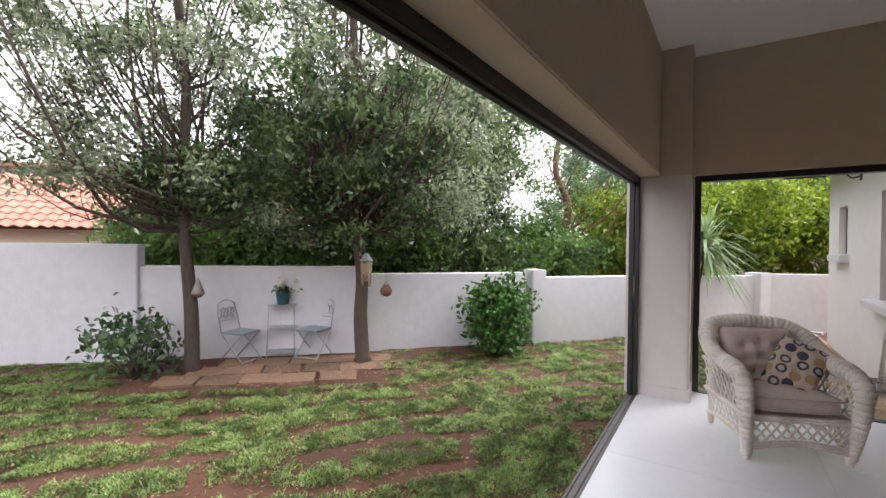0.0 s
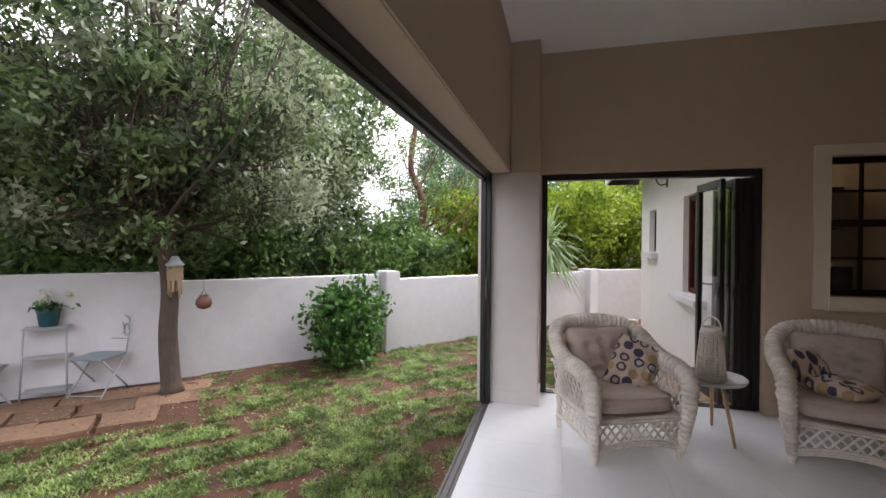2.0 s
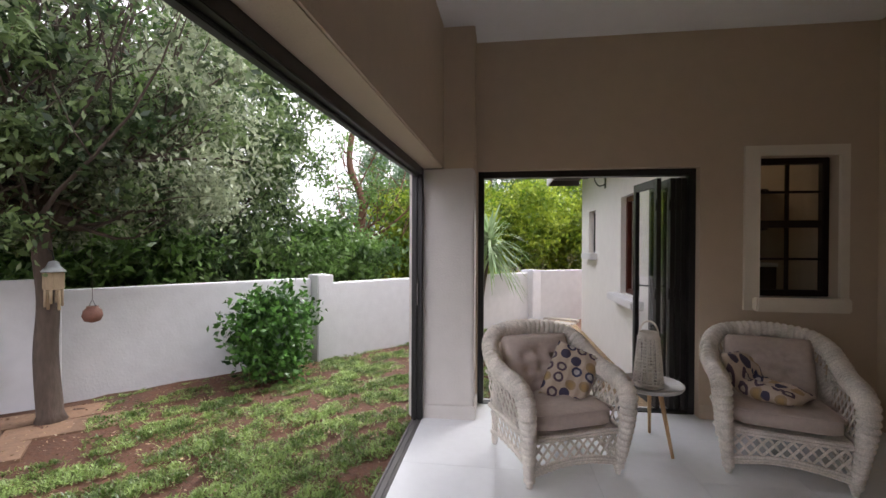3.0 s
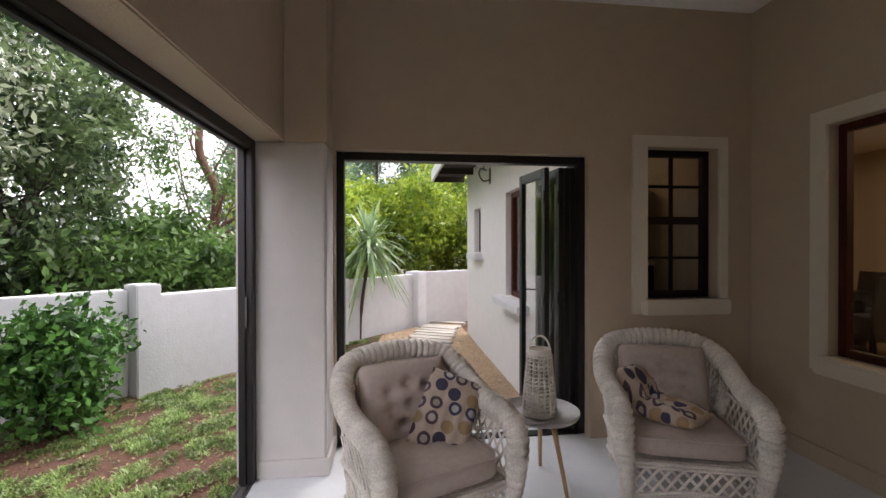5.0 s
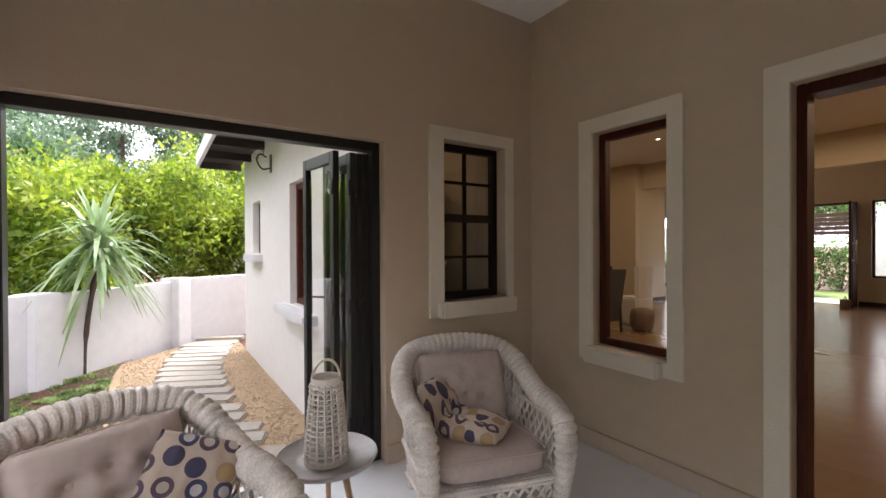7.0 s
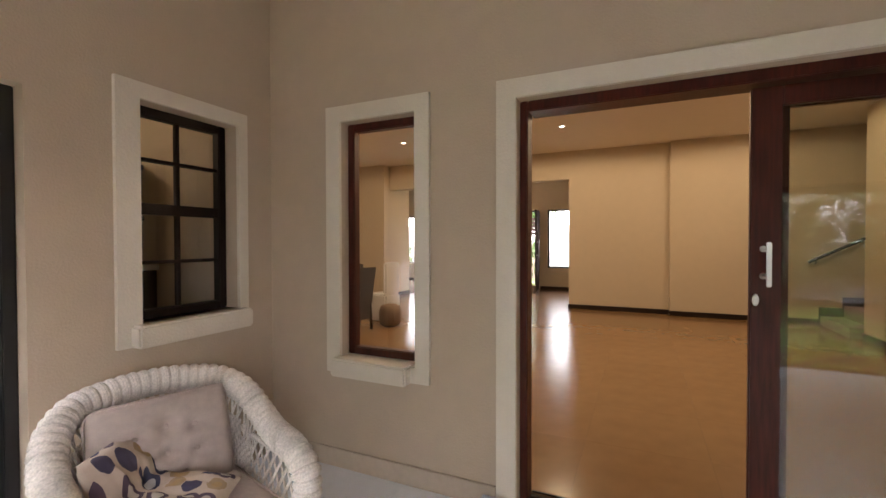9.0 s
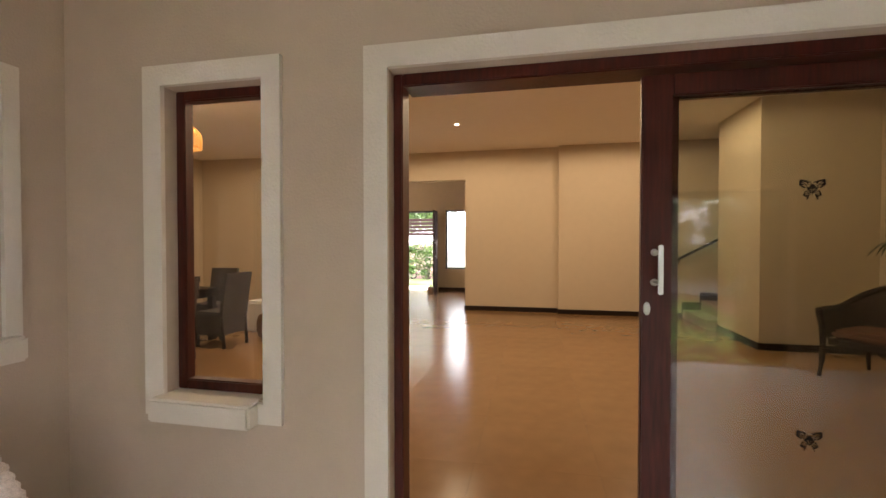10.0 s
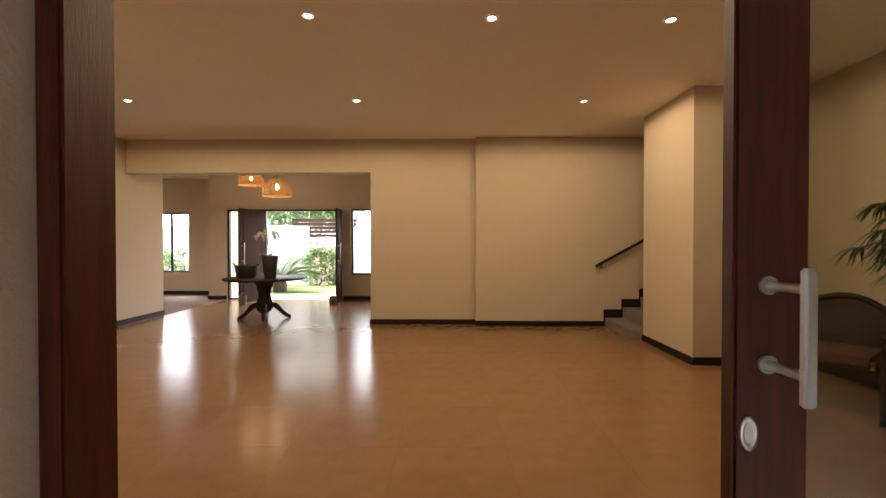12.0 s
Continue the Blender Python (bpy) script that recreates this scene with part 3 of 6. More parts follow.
    for k in range(-7, 16):
        for slope in (1, -1):
            seg = []
            for j in range(17):
                z = 0.10 + 0.17 * j / 16
                x = -0.30 + k * 0.062 + (slope * (z - 0.1) * 0.8 if slope > 0 else 0.2 + slope * (z - 0.1) * 0.8)
                if abs(x) < 0.30 and z > 0.10 + 0.035 * math.cos(x / 0.3 * math.pi / 2):
                    seg.append((x, z))
            if len(seg) > 2:
                strip(fl, (seg[0][0], -0.325 - 0.003 * slope, seg[0][1]), (seg[-1][0], -0.325 - 0.003 * slope, seg[-1][1]), 0.015, 0.005)
    part("front_lattice", fl, WICKER, ch)
    ap = bmesh.new()
    n = 44
    for dz, ph in ((0, 0), (0.018, 1), (-0.016, 0)):
        tube(ap, [(-0.31 + 0.62 * i / n, -0.33, 0.088 + dz + 0.045 * math.cos((-0.31 + 0.62 * i / n) / 0.31 * math.pi / 2)) for i in range(n + 1)], [0.011 * (0.85 + 0.3 * ((i + ph) % 2)) for i in range(n + 1)], 6)
    for dz, ph in ((0, 0), (0.02, 1)):
        tube(ap, [(-0.31 + 0.62 * i / n, -0.332, 0.275 + dz) for i in range(n + 1)], [0.012 * (0.85 + 0.3 * ((i + ph) % 2)) for i in range(n + 1)], 6)
    part("front_rail", ap, WICKER, ch)
    part("seat_deck", boxes((-0.31, -0.325, 0.275, 0.31, 0.29, 0.305), bevel=0.008), WICKER, ch)
    for x, y in ((-0.315, -0.315), (0.315, -0.315), (-0.285, 0.29), (0.285, 0.29)):
        zt = 0.06 if y < 0 else 0.5
        part("leg", tube(bmesh.new(), [(x, y, 0), (x, y, 0.03), (x * 0.985, y, zt)], [0.017, 0.024, 0.026], 10), WICKER, ch)
    return ch


def puffy(w, d, h, dents=(), seg=26, sag=0.0, power=3.0, wrinkle=0.004):
    """A stuffed cushion lying flat: rounded outline, crowned faces, button dents."""
    bm = bmesh.new()
    rows = {}
    for s in (1, -1):
        for i in range(seg + 1):
            for j in range(seg + 1):
                u, v = 2 * i / seg - 1, 2 * j / seg - 1
                edge = i in (0, seg) or j in (0, seg)
                if s < 0 and edge:
                    rows[s, i, j] = rows[1, i, j]
                    continue
                ease = max(0.0, (1 - abs(u) ** power) * (1 - abs(v) ** power)) ** 0.42
                pinch = 1 - 0.035 * (1 - v * v) * abs(u) ** 3 - 0.0
                z = s * h / 2 * ease
                for cu, cv, depth, r in dents:
                    q = ((u - cu) ** 2 + (v - cv) ** 2) / r ** 2
                    z -= s * depth * math.exp(-q)
                z += sag * (u * u + v * v) + wrinkle * ease * (noise.noise(Vector((u * 2.6, v * 2.6, s))) + 0.5 * noise.noise(Vector((u * 6, v * 3, s + 5))))
                rows[s, i, j] = bm.verts.new((u * w / 2 * (1 - 0.03 * v * v * abs(u)), v * d / 2 * pinch, z))
        for i in range(seg):
            for j in range(seg):
                f = bm.faces.new((rows[s, i, j], rows[s, i + 1, j], rows[s, i + 1, j + 1], rows[s, i, j + 1]))
                f.smooth = True
    return bm


def piping(w, d, z, r=0.006, n=18):
    bm = bmesh.new()
    c = 0.05
    pts = []
    for cx, cy, a0 in ((1, 1, 0), (-1, 1, 90), (-1, -1, 180), (1, -1, 270)):
        for k in range(6):
            a = radians(a0 + 90 * k / 5)
            pts.append((cx * (w / 2 - c) + c * math.cos(a), cy * (d / 2 - c) + c * math.sin(a), z))
    tube(bm, pts + [pts[0]], r, 6)
    return bm


def thick_cushion(w, d, h):
    """A boxed seat cushion with a soft crown."""
    bm = bmesh.new()
    seg = 20
    ring = {}
    for s in (1, -1):
        for i in range(seg + 1):
            for j in range(seg + 1):
                u, v = 2 * i / seg - 1, 2 * j / seg - 1
                k = max(abs(u), abs(v))
                rr = (abs(u) ** 6 + abs(v) ** 6) ** (1 / 6) or 1
                f = k / rr if rr else 1
                z = s * h / 2 * (1 - 0.30 * k ** 5) + (0.022 if s > 0 else 0.006) * (1 - u * u) * (1 - v * v)
                z += 0.004 * math.sin(9 * u + 3 * v) * (1 - k)
                if s > 0:
                    for cu, cv in ((-0.45, 0.3), (0.45, 0.3), (0.0, 0.0), (-0.45, -0.4), (0.45, -0.4)):
                        z -= 0.020 * math.exp(-((u - cu) ** 2 + (v - cv) ** 2) / 0.035)
                ring[s, i, j] = bm.verts.new((u * f * w / 2, v * f * d / 2, z))
        for i in range(seg):
            for j in range(seg):
                bm.faces.new((ring[s, i, j], ring[s, i + 1, j], ring[s, i + 1, j + 1], ring[s, i, j + 1])).smooth = True
    edge = [(i, 0) for i in range(seg)] + [(seg, j) for j in range(seg)] + [(seg - i, seg) for i in range(seg)] + [(0, seg - j) for j in range(seg)]
    for (a, b), (c, e) in zip(edge, edge[1:] + edge[:1]):
        bm.faces.new((ring[1, a, b], ring[1, c, e], ring[-1, c, e], ring[-1, a, b])).smooth = True
    return bm


def dotted_fabric():
    """Cream fabric printed with rows of navy, purple and tan discs and rings."""
    m = mat("dotted_print_fabric", (0.54, 0.435, 0.345), 0.85, vary=0.1, scale=10, bump=0.3, bump_scale=300)
    n, l = m.node_tree.nodes, m.node_tree.links
    b = n["Principled BSDF"]
    base = b.inputs["Base Color"].links[0].from_socket
    co, vo = n.new("ShaderNodeTexCoord"), n.new("ShaderNodeTexVoronoi")
    mp = n.new("ShaderNodeMapping")
    mp.inputs["Scale"].default_value = (1, 1, 0)
    l.new(co.outputs["Object"], mp.inputs[0]), l.new(mp.outputs[0], vo.inputs["Vector"])
    vo.inputs["Scale"].default_value, vo.inputs["Randomness"].default_value = 11.5, 0.45
    vo.voronoi_dimensions = "2D"
    disc, ring = n.new("ShaderNodeMath"), n.new("ShaderNodeMath")
    disc.operation, disc.inputs[1].default_value = "LESS_THAN", 0.40
    ring.operation, ring.inputs[1].default_value = "LESS_THAN", 0.22
    l.new(vo.outputs["Distance"], disc.inputs[0]), l.new(vo.outputs["Distance"], ring.inputs[0])
    sep = n.new("ShaderNodeSeparateColor")
    l.new(vo.outputs["Color"], sep.inputs[0])
    ramps = []
    for seq in (((0.0, (0.060, 0.052, 0.095)), (0.30, (0.10, 0.065, 0.095)), (0.55, (0.38, 0.27, 0.155)), (0.78, (0.055, 0.055, 0.105))), ((0.0, (0.060, 0.052, 0.095)), (0.30, (0.50, 0.44, 0.37)), (0.55, (0.42, 0.28, 0.13)), (0.78, (0.50, 0.47, 0.46)))):
        r = n.new("ShaderNodeValToRGB")
        r.color_ramp.interpolation = "CONSTANT"
        while len(r.color_ramp.elements) < len(seq):
            r.color_ramp.elements.new(0.9)
        for e, (pos, c) in zip(r.color_ramp.elements, seq):
            e.position, e.color = pos, (*c, 1)
        l.new(sep.outputs[0], r.inputs[0])
        ramps.append(r)
    prev = base
    for fac, r in ((disc, ramps[0]), (ring, ramps[1])):
        mx = n.new("ShaderNodeMix")
        mx.data_type = "RGBA"
        l.new(fac.outputs[0], mx.inputs[0]), l.new(prev, mx.inputs[6]), l.new(r.outputs[0], mx.inputs[7])
        prev = mx.outputs[2]
    l.new(prev, b.inputs["Base Color"])
    return m


DOTS = dotted_fabric()
TUFTS = [(-0.42, 0.32), (0.0, 0.42), (0.42, 0.32), (-0.42, -0.18), (0.0, -0.10), (0.42, -0.18), (-0.22, -0.55), (0.22, -0.55)]
CHAIRS = [pose(0.085, 2.70, 0, 0, 0, 23.6) @ Matrix.Scale(0.955, 4), pose(1.54, 2.855, 0, 0, 0, -17) @ Matrix.Scale(0.955, 4)]
wc = wicker_chair(CHAIRS[0], "wicker armchairs on the porch")
copy_thing(wc, pose(1.54, 2.855, 0, 0, 0, -17))
for k, cm in enumerate(CHAIRS):
    sc = thing("seat_cushion", "taupe boxed seat cushion on a wicker armchair", "cushion", cm @ pose(0, -0.045, 0.372, -2, 0, 0), "armchair cushions")
    part("cover", thick_cushion(0.575, 0.585, 0.125), CUSHION, sc)
    part("piping", piping(0.572, 0.582, 0.046), CUSHION, sc)
    bc = thing("back_cushion", "taupe button-tufted back cushion leaning in armchair", "cushion", cm @ pose(0, 0.175, 0.60, 74, 0, 0), "armchair cushions")
    part("cover", puffy(0.53, 0.42, 0.16, [(u, v, 0.044, 0.15) for u, v in TUFTS]), CUSHION, bc)
    part("piping", piping(0.53, 0.42, 0.0, 0.005), CUSHION, bc)
    for u, v in TUFTS:
        bt = bmesh.new()
        lathe(bt, [(0.0115, -0.002), (0.0105, 0.003), (0.006, 0.006)], 10)
        part("button", bt, CUSHION, bc).location = (u * 0.265, v * 0.21, 0.080 * ((1 - abs(u) ** 3) * (1 - abs(v) ** 3)) ** 0.42 - 0.040)
tp = thing("throw_pillow", "cream throw pillow with navy and tan dots", "pillow", CHAIRS[0] @ pose(0.155, -0.005, 0.555, 58, 0, -24) @ pose(0, 0, 0, 0, 0, -23), "dotted throw pillows")
part("cover", puffy(0.31, 0.42, 0.13, [(0.1, -0.2, 0.016, 0.3), (-0.3, 0.35, 0.014, 0.2)], power=2.4, wrinkle=0.026), DOTS, tp)
tp2 = thing("throw_pillow", "slumped cream throw pillow with navy dots", "pillow", CHAIRS[1] @ pose(-0.10, -0.015, 0.492, 0, 0, 46), "dotted throw pillows")
bm = puffy(0.30, 0.56, 0.13, [(0.0, 0.0, 0.03, 0.25), (0.3, 0.4, 0.02, 0.22), (-0.3, -0.4, 0.016, 0.25)], power=2.2, wrinkle=0.035)
fold = [(0.0, 0.0)]
for k in range(1, 61):
    a = radians(62) * min(1, max(0, (k / 60 * 0.30 + 0.03) / 0.14)) ** 1.4
    fold.append((fold[-1][0] + 0.005 * math.cos(a), fold[-1][1] + 0.005 * math.sin(a)))
for v in bm.verts:
    if v.co.y > 0:
        k = min(59, int(v.co.y / 0.005))
        (y0, z0), (y1, z1) = fold[k], fold[k + 1]
        ty, tz = (y1 - y0) / 0.005, (z1 - z0) / 0.005
        v.co = Vector((v.co.x, y0 - tz * v.co.z, z0 + ty * v.co.z))
part("cover", bm, DOTS, tp2)

# ---- side table and lantern ----
GREYTRAY = mat("grey_washed_wood", (0.50, 0.475, 0.46), 0.45, vary=0.2, scale=12, stretch=(1, 8, 1), bump=0.1)
st = thing("side_table", "round grey side table on splayed oak legs", "table", pose(0.80, 2.985, 0))
part("tabletop", lathe(bmesh.new(), [(0.17, 0.405), (0.215, 0.412), (0.228, 0.432), (0.226, 0.440), (0.219, 0.440), (0.212, 0.425), (0.15, 0.424), (0.148, 0.421), (0.10, 0.421), (0.098, 0.424), (0.004, 0.424)], 48), GREYTRAY, st)
for a in (-65, 70, 182):
    c, s = math.cos(radians(a)), math.sin(radians(a))
    part("leg", tube(bmesh.new(), [(c * 0.215, s * 0.215, 0), (c * 0.10, s * 0.10, 0.408)], [0.010, 0.016], 12), PALEWOOD, st)
BAMBOO = mat("white_washed_bamboo", (0.74, 0.68, 0.61), 0.6, vary=0.2, scale=20, obrand=0.3)
ln = thing("bamboo_lantern", "whitewashed woven bamboo lantern with hoop handle", "lantern", pose(0.785, 2.95, 0.425))
prof = lambda z: 0.094 - 0.030 * (z / 0.36) ** 1.3
for k in range(16):
    a = 2 * math.pi * k / 16
    st_ = tube(bmesh.new(), [(prof(z) * math.cos(a), prof(z) * math.sin(a), z) for z in (0.015, 0.07, 0.13, 0.18, 0.24, 0.30, 0.35)], 0.0055, 5)
    part("upright_cane", st_, BAMBOO, ln)
for k in range(15):
    z = 0.028 + 0.022 * k
    big = k in (0, 14)
    part("hoop", tube(bmesh.new(), [((prof(z) + 0.004 * (1 if (i + k) % 2 else -1)) * math.cos(2 * math.pi * i / 32), (prof(z) + 0.004 * (1 if (i + k) % 2 else -1)) * math.sin(2 * math.pi * i / 32), z) for i in range(33)], 0.0045 if not big else 0.008, 5), BAMBOO, ln)
part("base", lathe(bmesh.new(), [(0.088, 0.0), (0.098, 0.004), (0.097, 0.02), (0.09, 0.022)], 28), BAMBOO, ln)
part("collar", lathe(bmesh.new(), [(0.066, 0.335), (0.068, 0.338), (0.066, 0.375), (0.062, 0.378), (0.060, 0.340)], 28), BAMBOO, ln)
part("glass_cylinder", lathe(bmesh.new(), [(0.048, 0.02), (0.048, 0.30), (0.046, 0.30), (0.046, 0.022)], 20), GLASS, ln)
part("candle", lathe(bmesh.new(), [(0.034, 0.02), (0.034, 0.13), (0.026, 0.125), (0.004, 0.127)], 18), SURROUND, ln, "cream pillar candle")
part("handle", tube(bmesh.new(), [(0.064 * math.cos(radians(a)), 0.0, 0.355 + 0.095 * math.sin(radians(a))) for a in range(0, 181, 12)], 0.006, 8), BAMBOO, ln)

# ---- living room and hall ----
structure("baseboard_living", boxes((9.64, 0.76, 0.02, 9.66, 2.60, 0.12), (9.50, -1.42, 0.02, 9.52, 0.76, 0.12), (9.52, 0.76, 0.02, 9.64, 0.775, 0.12), (9.40, 6.90, 0.02, 10.66, 6.92, 0.12), (9.66, 2.60, 0.02, 9.90, 2.62, 0.12), (7.13, -1.60, 0.02, 8.42, -1.58, 0.12), (7.13, -2.88, 0.02, 7.15, -1.60, 0.12), (2.82, -2.9, 0.02, 7.15, -2.88, 0.12), (2.815, 1.95, 0.02, 2.835, 3.5, 0.12), bevel=0.004), SKIRT, "dark stained wooden skirting in living room", "skirting")
structure("baseboard_hall", boxes((13.03, 1.62, 0.02, 13.05, 3.90, 0.12), (13.03, 6.88, 0.02, 13.05, 7.35, 0.12), (14.18, 7.35, 0.02, 14.2, 9.8, 0.12), (13.05, 7.33, 0.02, 14.18, 7.35, 0.12), bevel=0.004), SKIRT, "dark stained wooden skirting in hall", "skirting")

LAMP_GLOW = glow_mat("lamp_disc", (1.0, 0.86, 0.66), 3.0)
CHROME = mat("white_metal_trim", (0.75, 0.72, 0.68), 0.35, metal=0.3)


def downlight(x, y, z, watts):
    d = thing("ceiling_downlight", "small round recessed ceiling downlight, switched on", "ceiling light", pose(x, y, z), "ceiling downlights")
    part("trim_ring", lathe(bmesh.new(), [(0.058, -0.001), (0.058, -0.006), (0.044, -0.010), (0.034, -0.004), (0.034, -0.001)], 24), CHROME, d)
    part("lamp_face", lathe(bmesh.new(), [(0.033, -0.002), (0.031, -0.005), (0.004, -0.006)], 20), LAMP_GLOW, d)
    sp = new("downlight_lamp", bpy.data.lights.new("downlight_lamp", "SPOT"))
    sp.data.energy, sp.data.color, sp.data.spot_size, sp.data.spot_blend, sp.data.shadow_soft_size = watts, (1.0, 0.73, 0.455), radians(179), 0.16, 0.04
    sp.location = (x, y, z - 0.02)


# first six fixtures are in view; (5.55, 5.3) is an unseen one added by their spacing
for x, y in ((5.585, 2.374), (5.635, 0.896), (5.676, -0.57), (7.6, 5.335), (7.64, 2.42), (7.68, -0.5), (5.55, 5.3)):
    downlight(x, y, 3.27, 7.5)
# kitchen fixture is unseen, added to warm the upper panes of window_1
downlight(2.1, 6.6, 3.05, 8)

RATTAN = mat("honey_rattan", (0.58, 0.31, 0.085), 0.55, vary=0.2, scale=20)
BULB = glow_mat("warm_bulb", (1.0, 0.72, 0.36), 1.6)


def pendant(x, y, z0, r, h, top, watts):
    p = thing("pendant_lamp", "honey rattan basket pendant lamp, switched on", "pendant lamp", pose(x, y, z0), "rattan pendant lamps")
    prof = lambda q: r * (1 - 0.55 * max(0, (q - 0.45) / 0.55) ** 1.8)
    for k in range(24):
        a = 2 * math.pi * k / 24
        b = bmesh.new()
        tube(b, [(prof(j / 8) * math.cos(a), prof(j / 8) * math.sin(a), h * j / 8) for j in range(9)], r * 0.022, 4)
        part("rib", b, RATTAN, p)
    for k in range(13):
        q = k / 12
        part("hoop", tube(bmesh.new(), [(prof(q) * math.cos(2 * math.pi * i / 28), prof(q) * math.sin(2 * math.pi * i / 28), h * q) for i in range(29)], r * (0.045 if k in (0, 12) else 0.022), 4), RATTAN, p)
    part("bulb", lathe(bmesh.new(), [(0.01, h * 0.38), (0.035, h * 0.45), (0.04, h * 0.55), (0.02, h * 0.72), (0.015, h * 0.75)], 14), BULB, p)
    part("socket", lathe(bmesh.new(), [(0.02, h * 0.75), (0.022, h * 0.78), (0.018, h * 0.98), (0.01, h)], 12), BLACKALU, p)
    part("cord", tube(bmesh.new(), [(0, 0, h * 0.98), (0.004, 0, (top - z0 + h) / 2), (0, 0, top - z0)], 0.008, 6), BLACKALU, p)
    part("ceiling_rose", lathe(bmesh.new(), [(0.05, top - z0 - 0.03), (0.055, top - z0 - 0.01), (0.055, top - z0)], 18), BLACKALU, p)
    pl = new("pendant_bulb_light", bpy.data.lights.new("pendant_bulb_light", "POINT"))
    pl.data.energy, pl.data.color, pl.data.shadow_soft_size = watts, (1.0, 0.70, 0.40), 0.12
    pl.location = (x, y, z0 + h * 0.3)


pendant(11.3, 5.44, 2.70, 0.25, 0.24, 3.27, 1.0)
pendant(10.9, 4.73, 2.42, 0.28, 0.33, 3.27, 1.0)
pendant(5.36, 5.34, 2.55, 0.195, 0.27, 3.27, 1.5)

# staircase
WOODSTEP = mat("grey_carpet_step", (0.22, 0.19, 0.17), 0.9, vary=0.2, scale=20)
stair = thing("staircase", "tiled staircase with dark stepped skirting", "stairs")
for k in range(9):
    y1 = -1.44 - 0.30 * k
    part("step", boxes((8.425, y1 - 0.30, 0.02 if k == 0 else 0.18 * k, 9.50, y1, 0.18 * (k + 1)), bevel=0.006), WOODSTEP, stair)
    part("stringer", boxes((9.495, y1 - 0.30, 0.18 * (k + 1), 9.515, y1 + 0.02, 0.18 * (k + 1) + 0.14), (9.495, y1, 0.18 * k + (0.10 if k else 0.02), 9.515, y1 + 0.02, 0.18 * (k + 1)), bevel=0.003), SKIRT, stair, "dark stepped skirting")
hr = thing("handrail", "black wall-mounted stair handrail", "handrail")
part("rail", tube(bmesh.new(), [(9.44, -1.26, 1.055), (9.44, -1.31, 1.09), (9.44, -2.12, 1.53), (9.44, -3.2, 2.12)], 0.024, 12), BLACKWOOD, hr)
for y, z in ((-1.36, 1.10), (-2.4, 1.67)):
    part("bracket", tube(bmesh.new(), [(9.522, y, z - 0.06), (9.46, y, z - 0.06), (9.44, y, z - 0.01)], 0.012, 8), BLACKALU, hr)

# front door and side lights
fd = thing("door_frame_front", "black framed front entrance with side light", "door frame")
fd["kind"] = "structure"
for y in (3.93, 5.87, 6.81):
    part("post", boxes((13.06, y, 0.0, 13.16, y + 0.05, 2.32), bevel=0.004), BLACKALU, fd)
part("head", boxes((13.06, 3.98, 2.27, 13.16, 5.87, 2.32), bevel=0.004), BLACKALU, fd)
part("head", boxes((13.06, 5.92, 2.27, 13.16, 6.81, 2.32), (13.06, 5.92, 0.0, 13.16, 6.81, 0.06), bevel=0.004), BLACKALU, fd)
part("pane", boxes((13.10, 5.92, 0.06, 13.108, 6.81, 2.27)), GLASS, fd).visible_shadow = False
FRONTDOOR = mat("dark_brown_door", (0.055, 0.033, 0.028), 0.8, vary=0.3, stretch=(5, 5, 0.5), spec=0.08)


def front_leaf(m):
    leaf = thing("front_door_leaf", "dark brown panelled front door leaf, standing open", "door", m, "front door leaves")
    part("panel", boxes((0, -0.022, 0.02, 0.94, 0.022, 2.26), (0.12, -0.030, 0.15, 0.82, 0.030, 0.95), (0.12, -0.030, 1.08, 0.82, 0.030, 2.14), bevel=0.006), FRONTDOOR, leaf)
    h = bmesh.new()
    tube(h, [(0.86, 0.085, 0.95), (0.86, 0.085, 1.45)], 0.014, 10)
    for z in (1.02, 1.38):
        tube(h, [(0.86, 0.02, z), (0.86, 0.085, z)], 0.009, 8)
    part("pull_handle", h, STEEL, leaf, "long steel pull handle")


front_leaf(pose(13.06, 5.90, 0.02, 0, 0, 166))
front_leaf(pose(13.06, 3.95, 0.02, 0, 0, 187))
window("window_5", "x", 2.9, 3.70, 0.65, 2.33, 13.10, 13.16, BLACKALU, "black framed window beside the front door", 0.045)
window("window_6", "x", 8.53, 9.43, 0.64, 2.32, 14.25, 14.31, BLACKALU, "black framed two-light hall window", 0.045, [(9.06, 0.06)])
STONEBASKET = mat("brown_basket", (0.20, 0.14, 0.10), 0.85, vary=0.3, scale=30, bump=0.5)
for x, y in ((12.1, 6.02), (12.0, 3.88)):
    b = thing("door_stop_basket", "small brown woven basket holding the door open", "basket", pose(x, y, 0.03), "door stop baskets")
    part("body", lathe(bmesh.new(), [(0.075, 0), (0.085, 0.02), (0.09, 0.2), (0.085, 0.21), (0.078, 0.19)], 16), STONEBASKET, b)
    part("handle", tube(bmesh.new(), [(0.085 * math.cos(radians(a)), 0, 0.2 + 0.07 * math.sin(radians(a))) for a in range(0, 181, 20)], 0.008, 6), STONEBASKET, b)

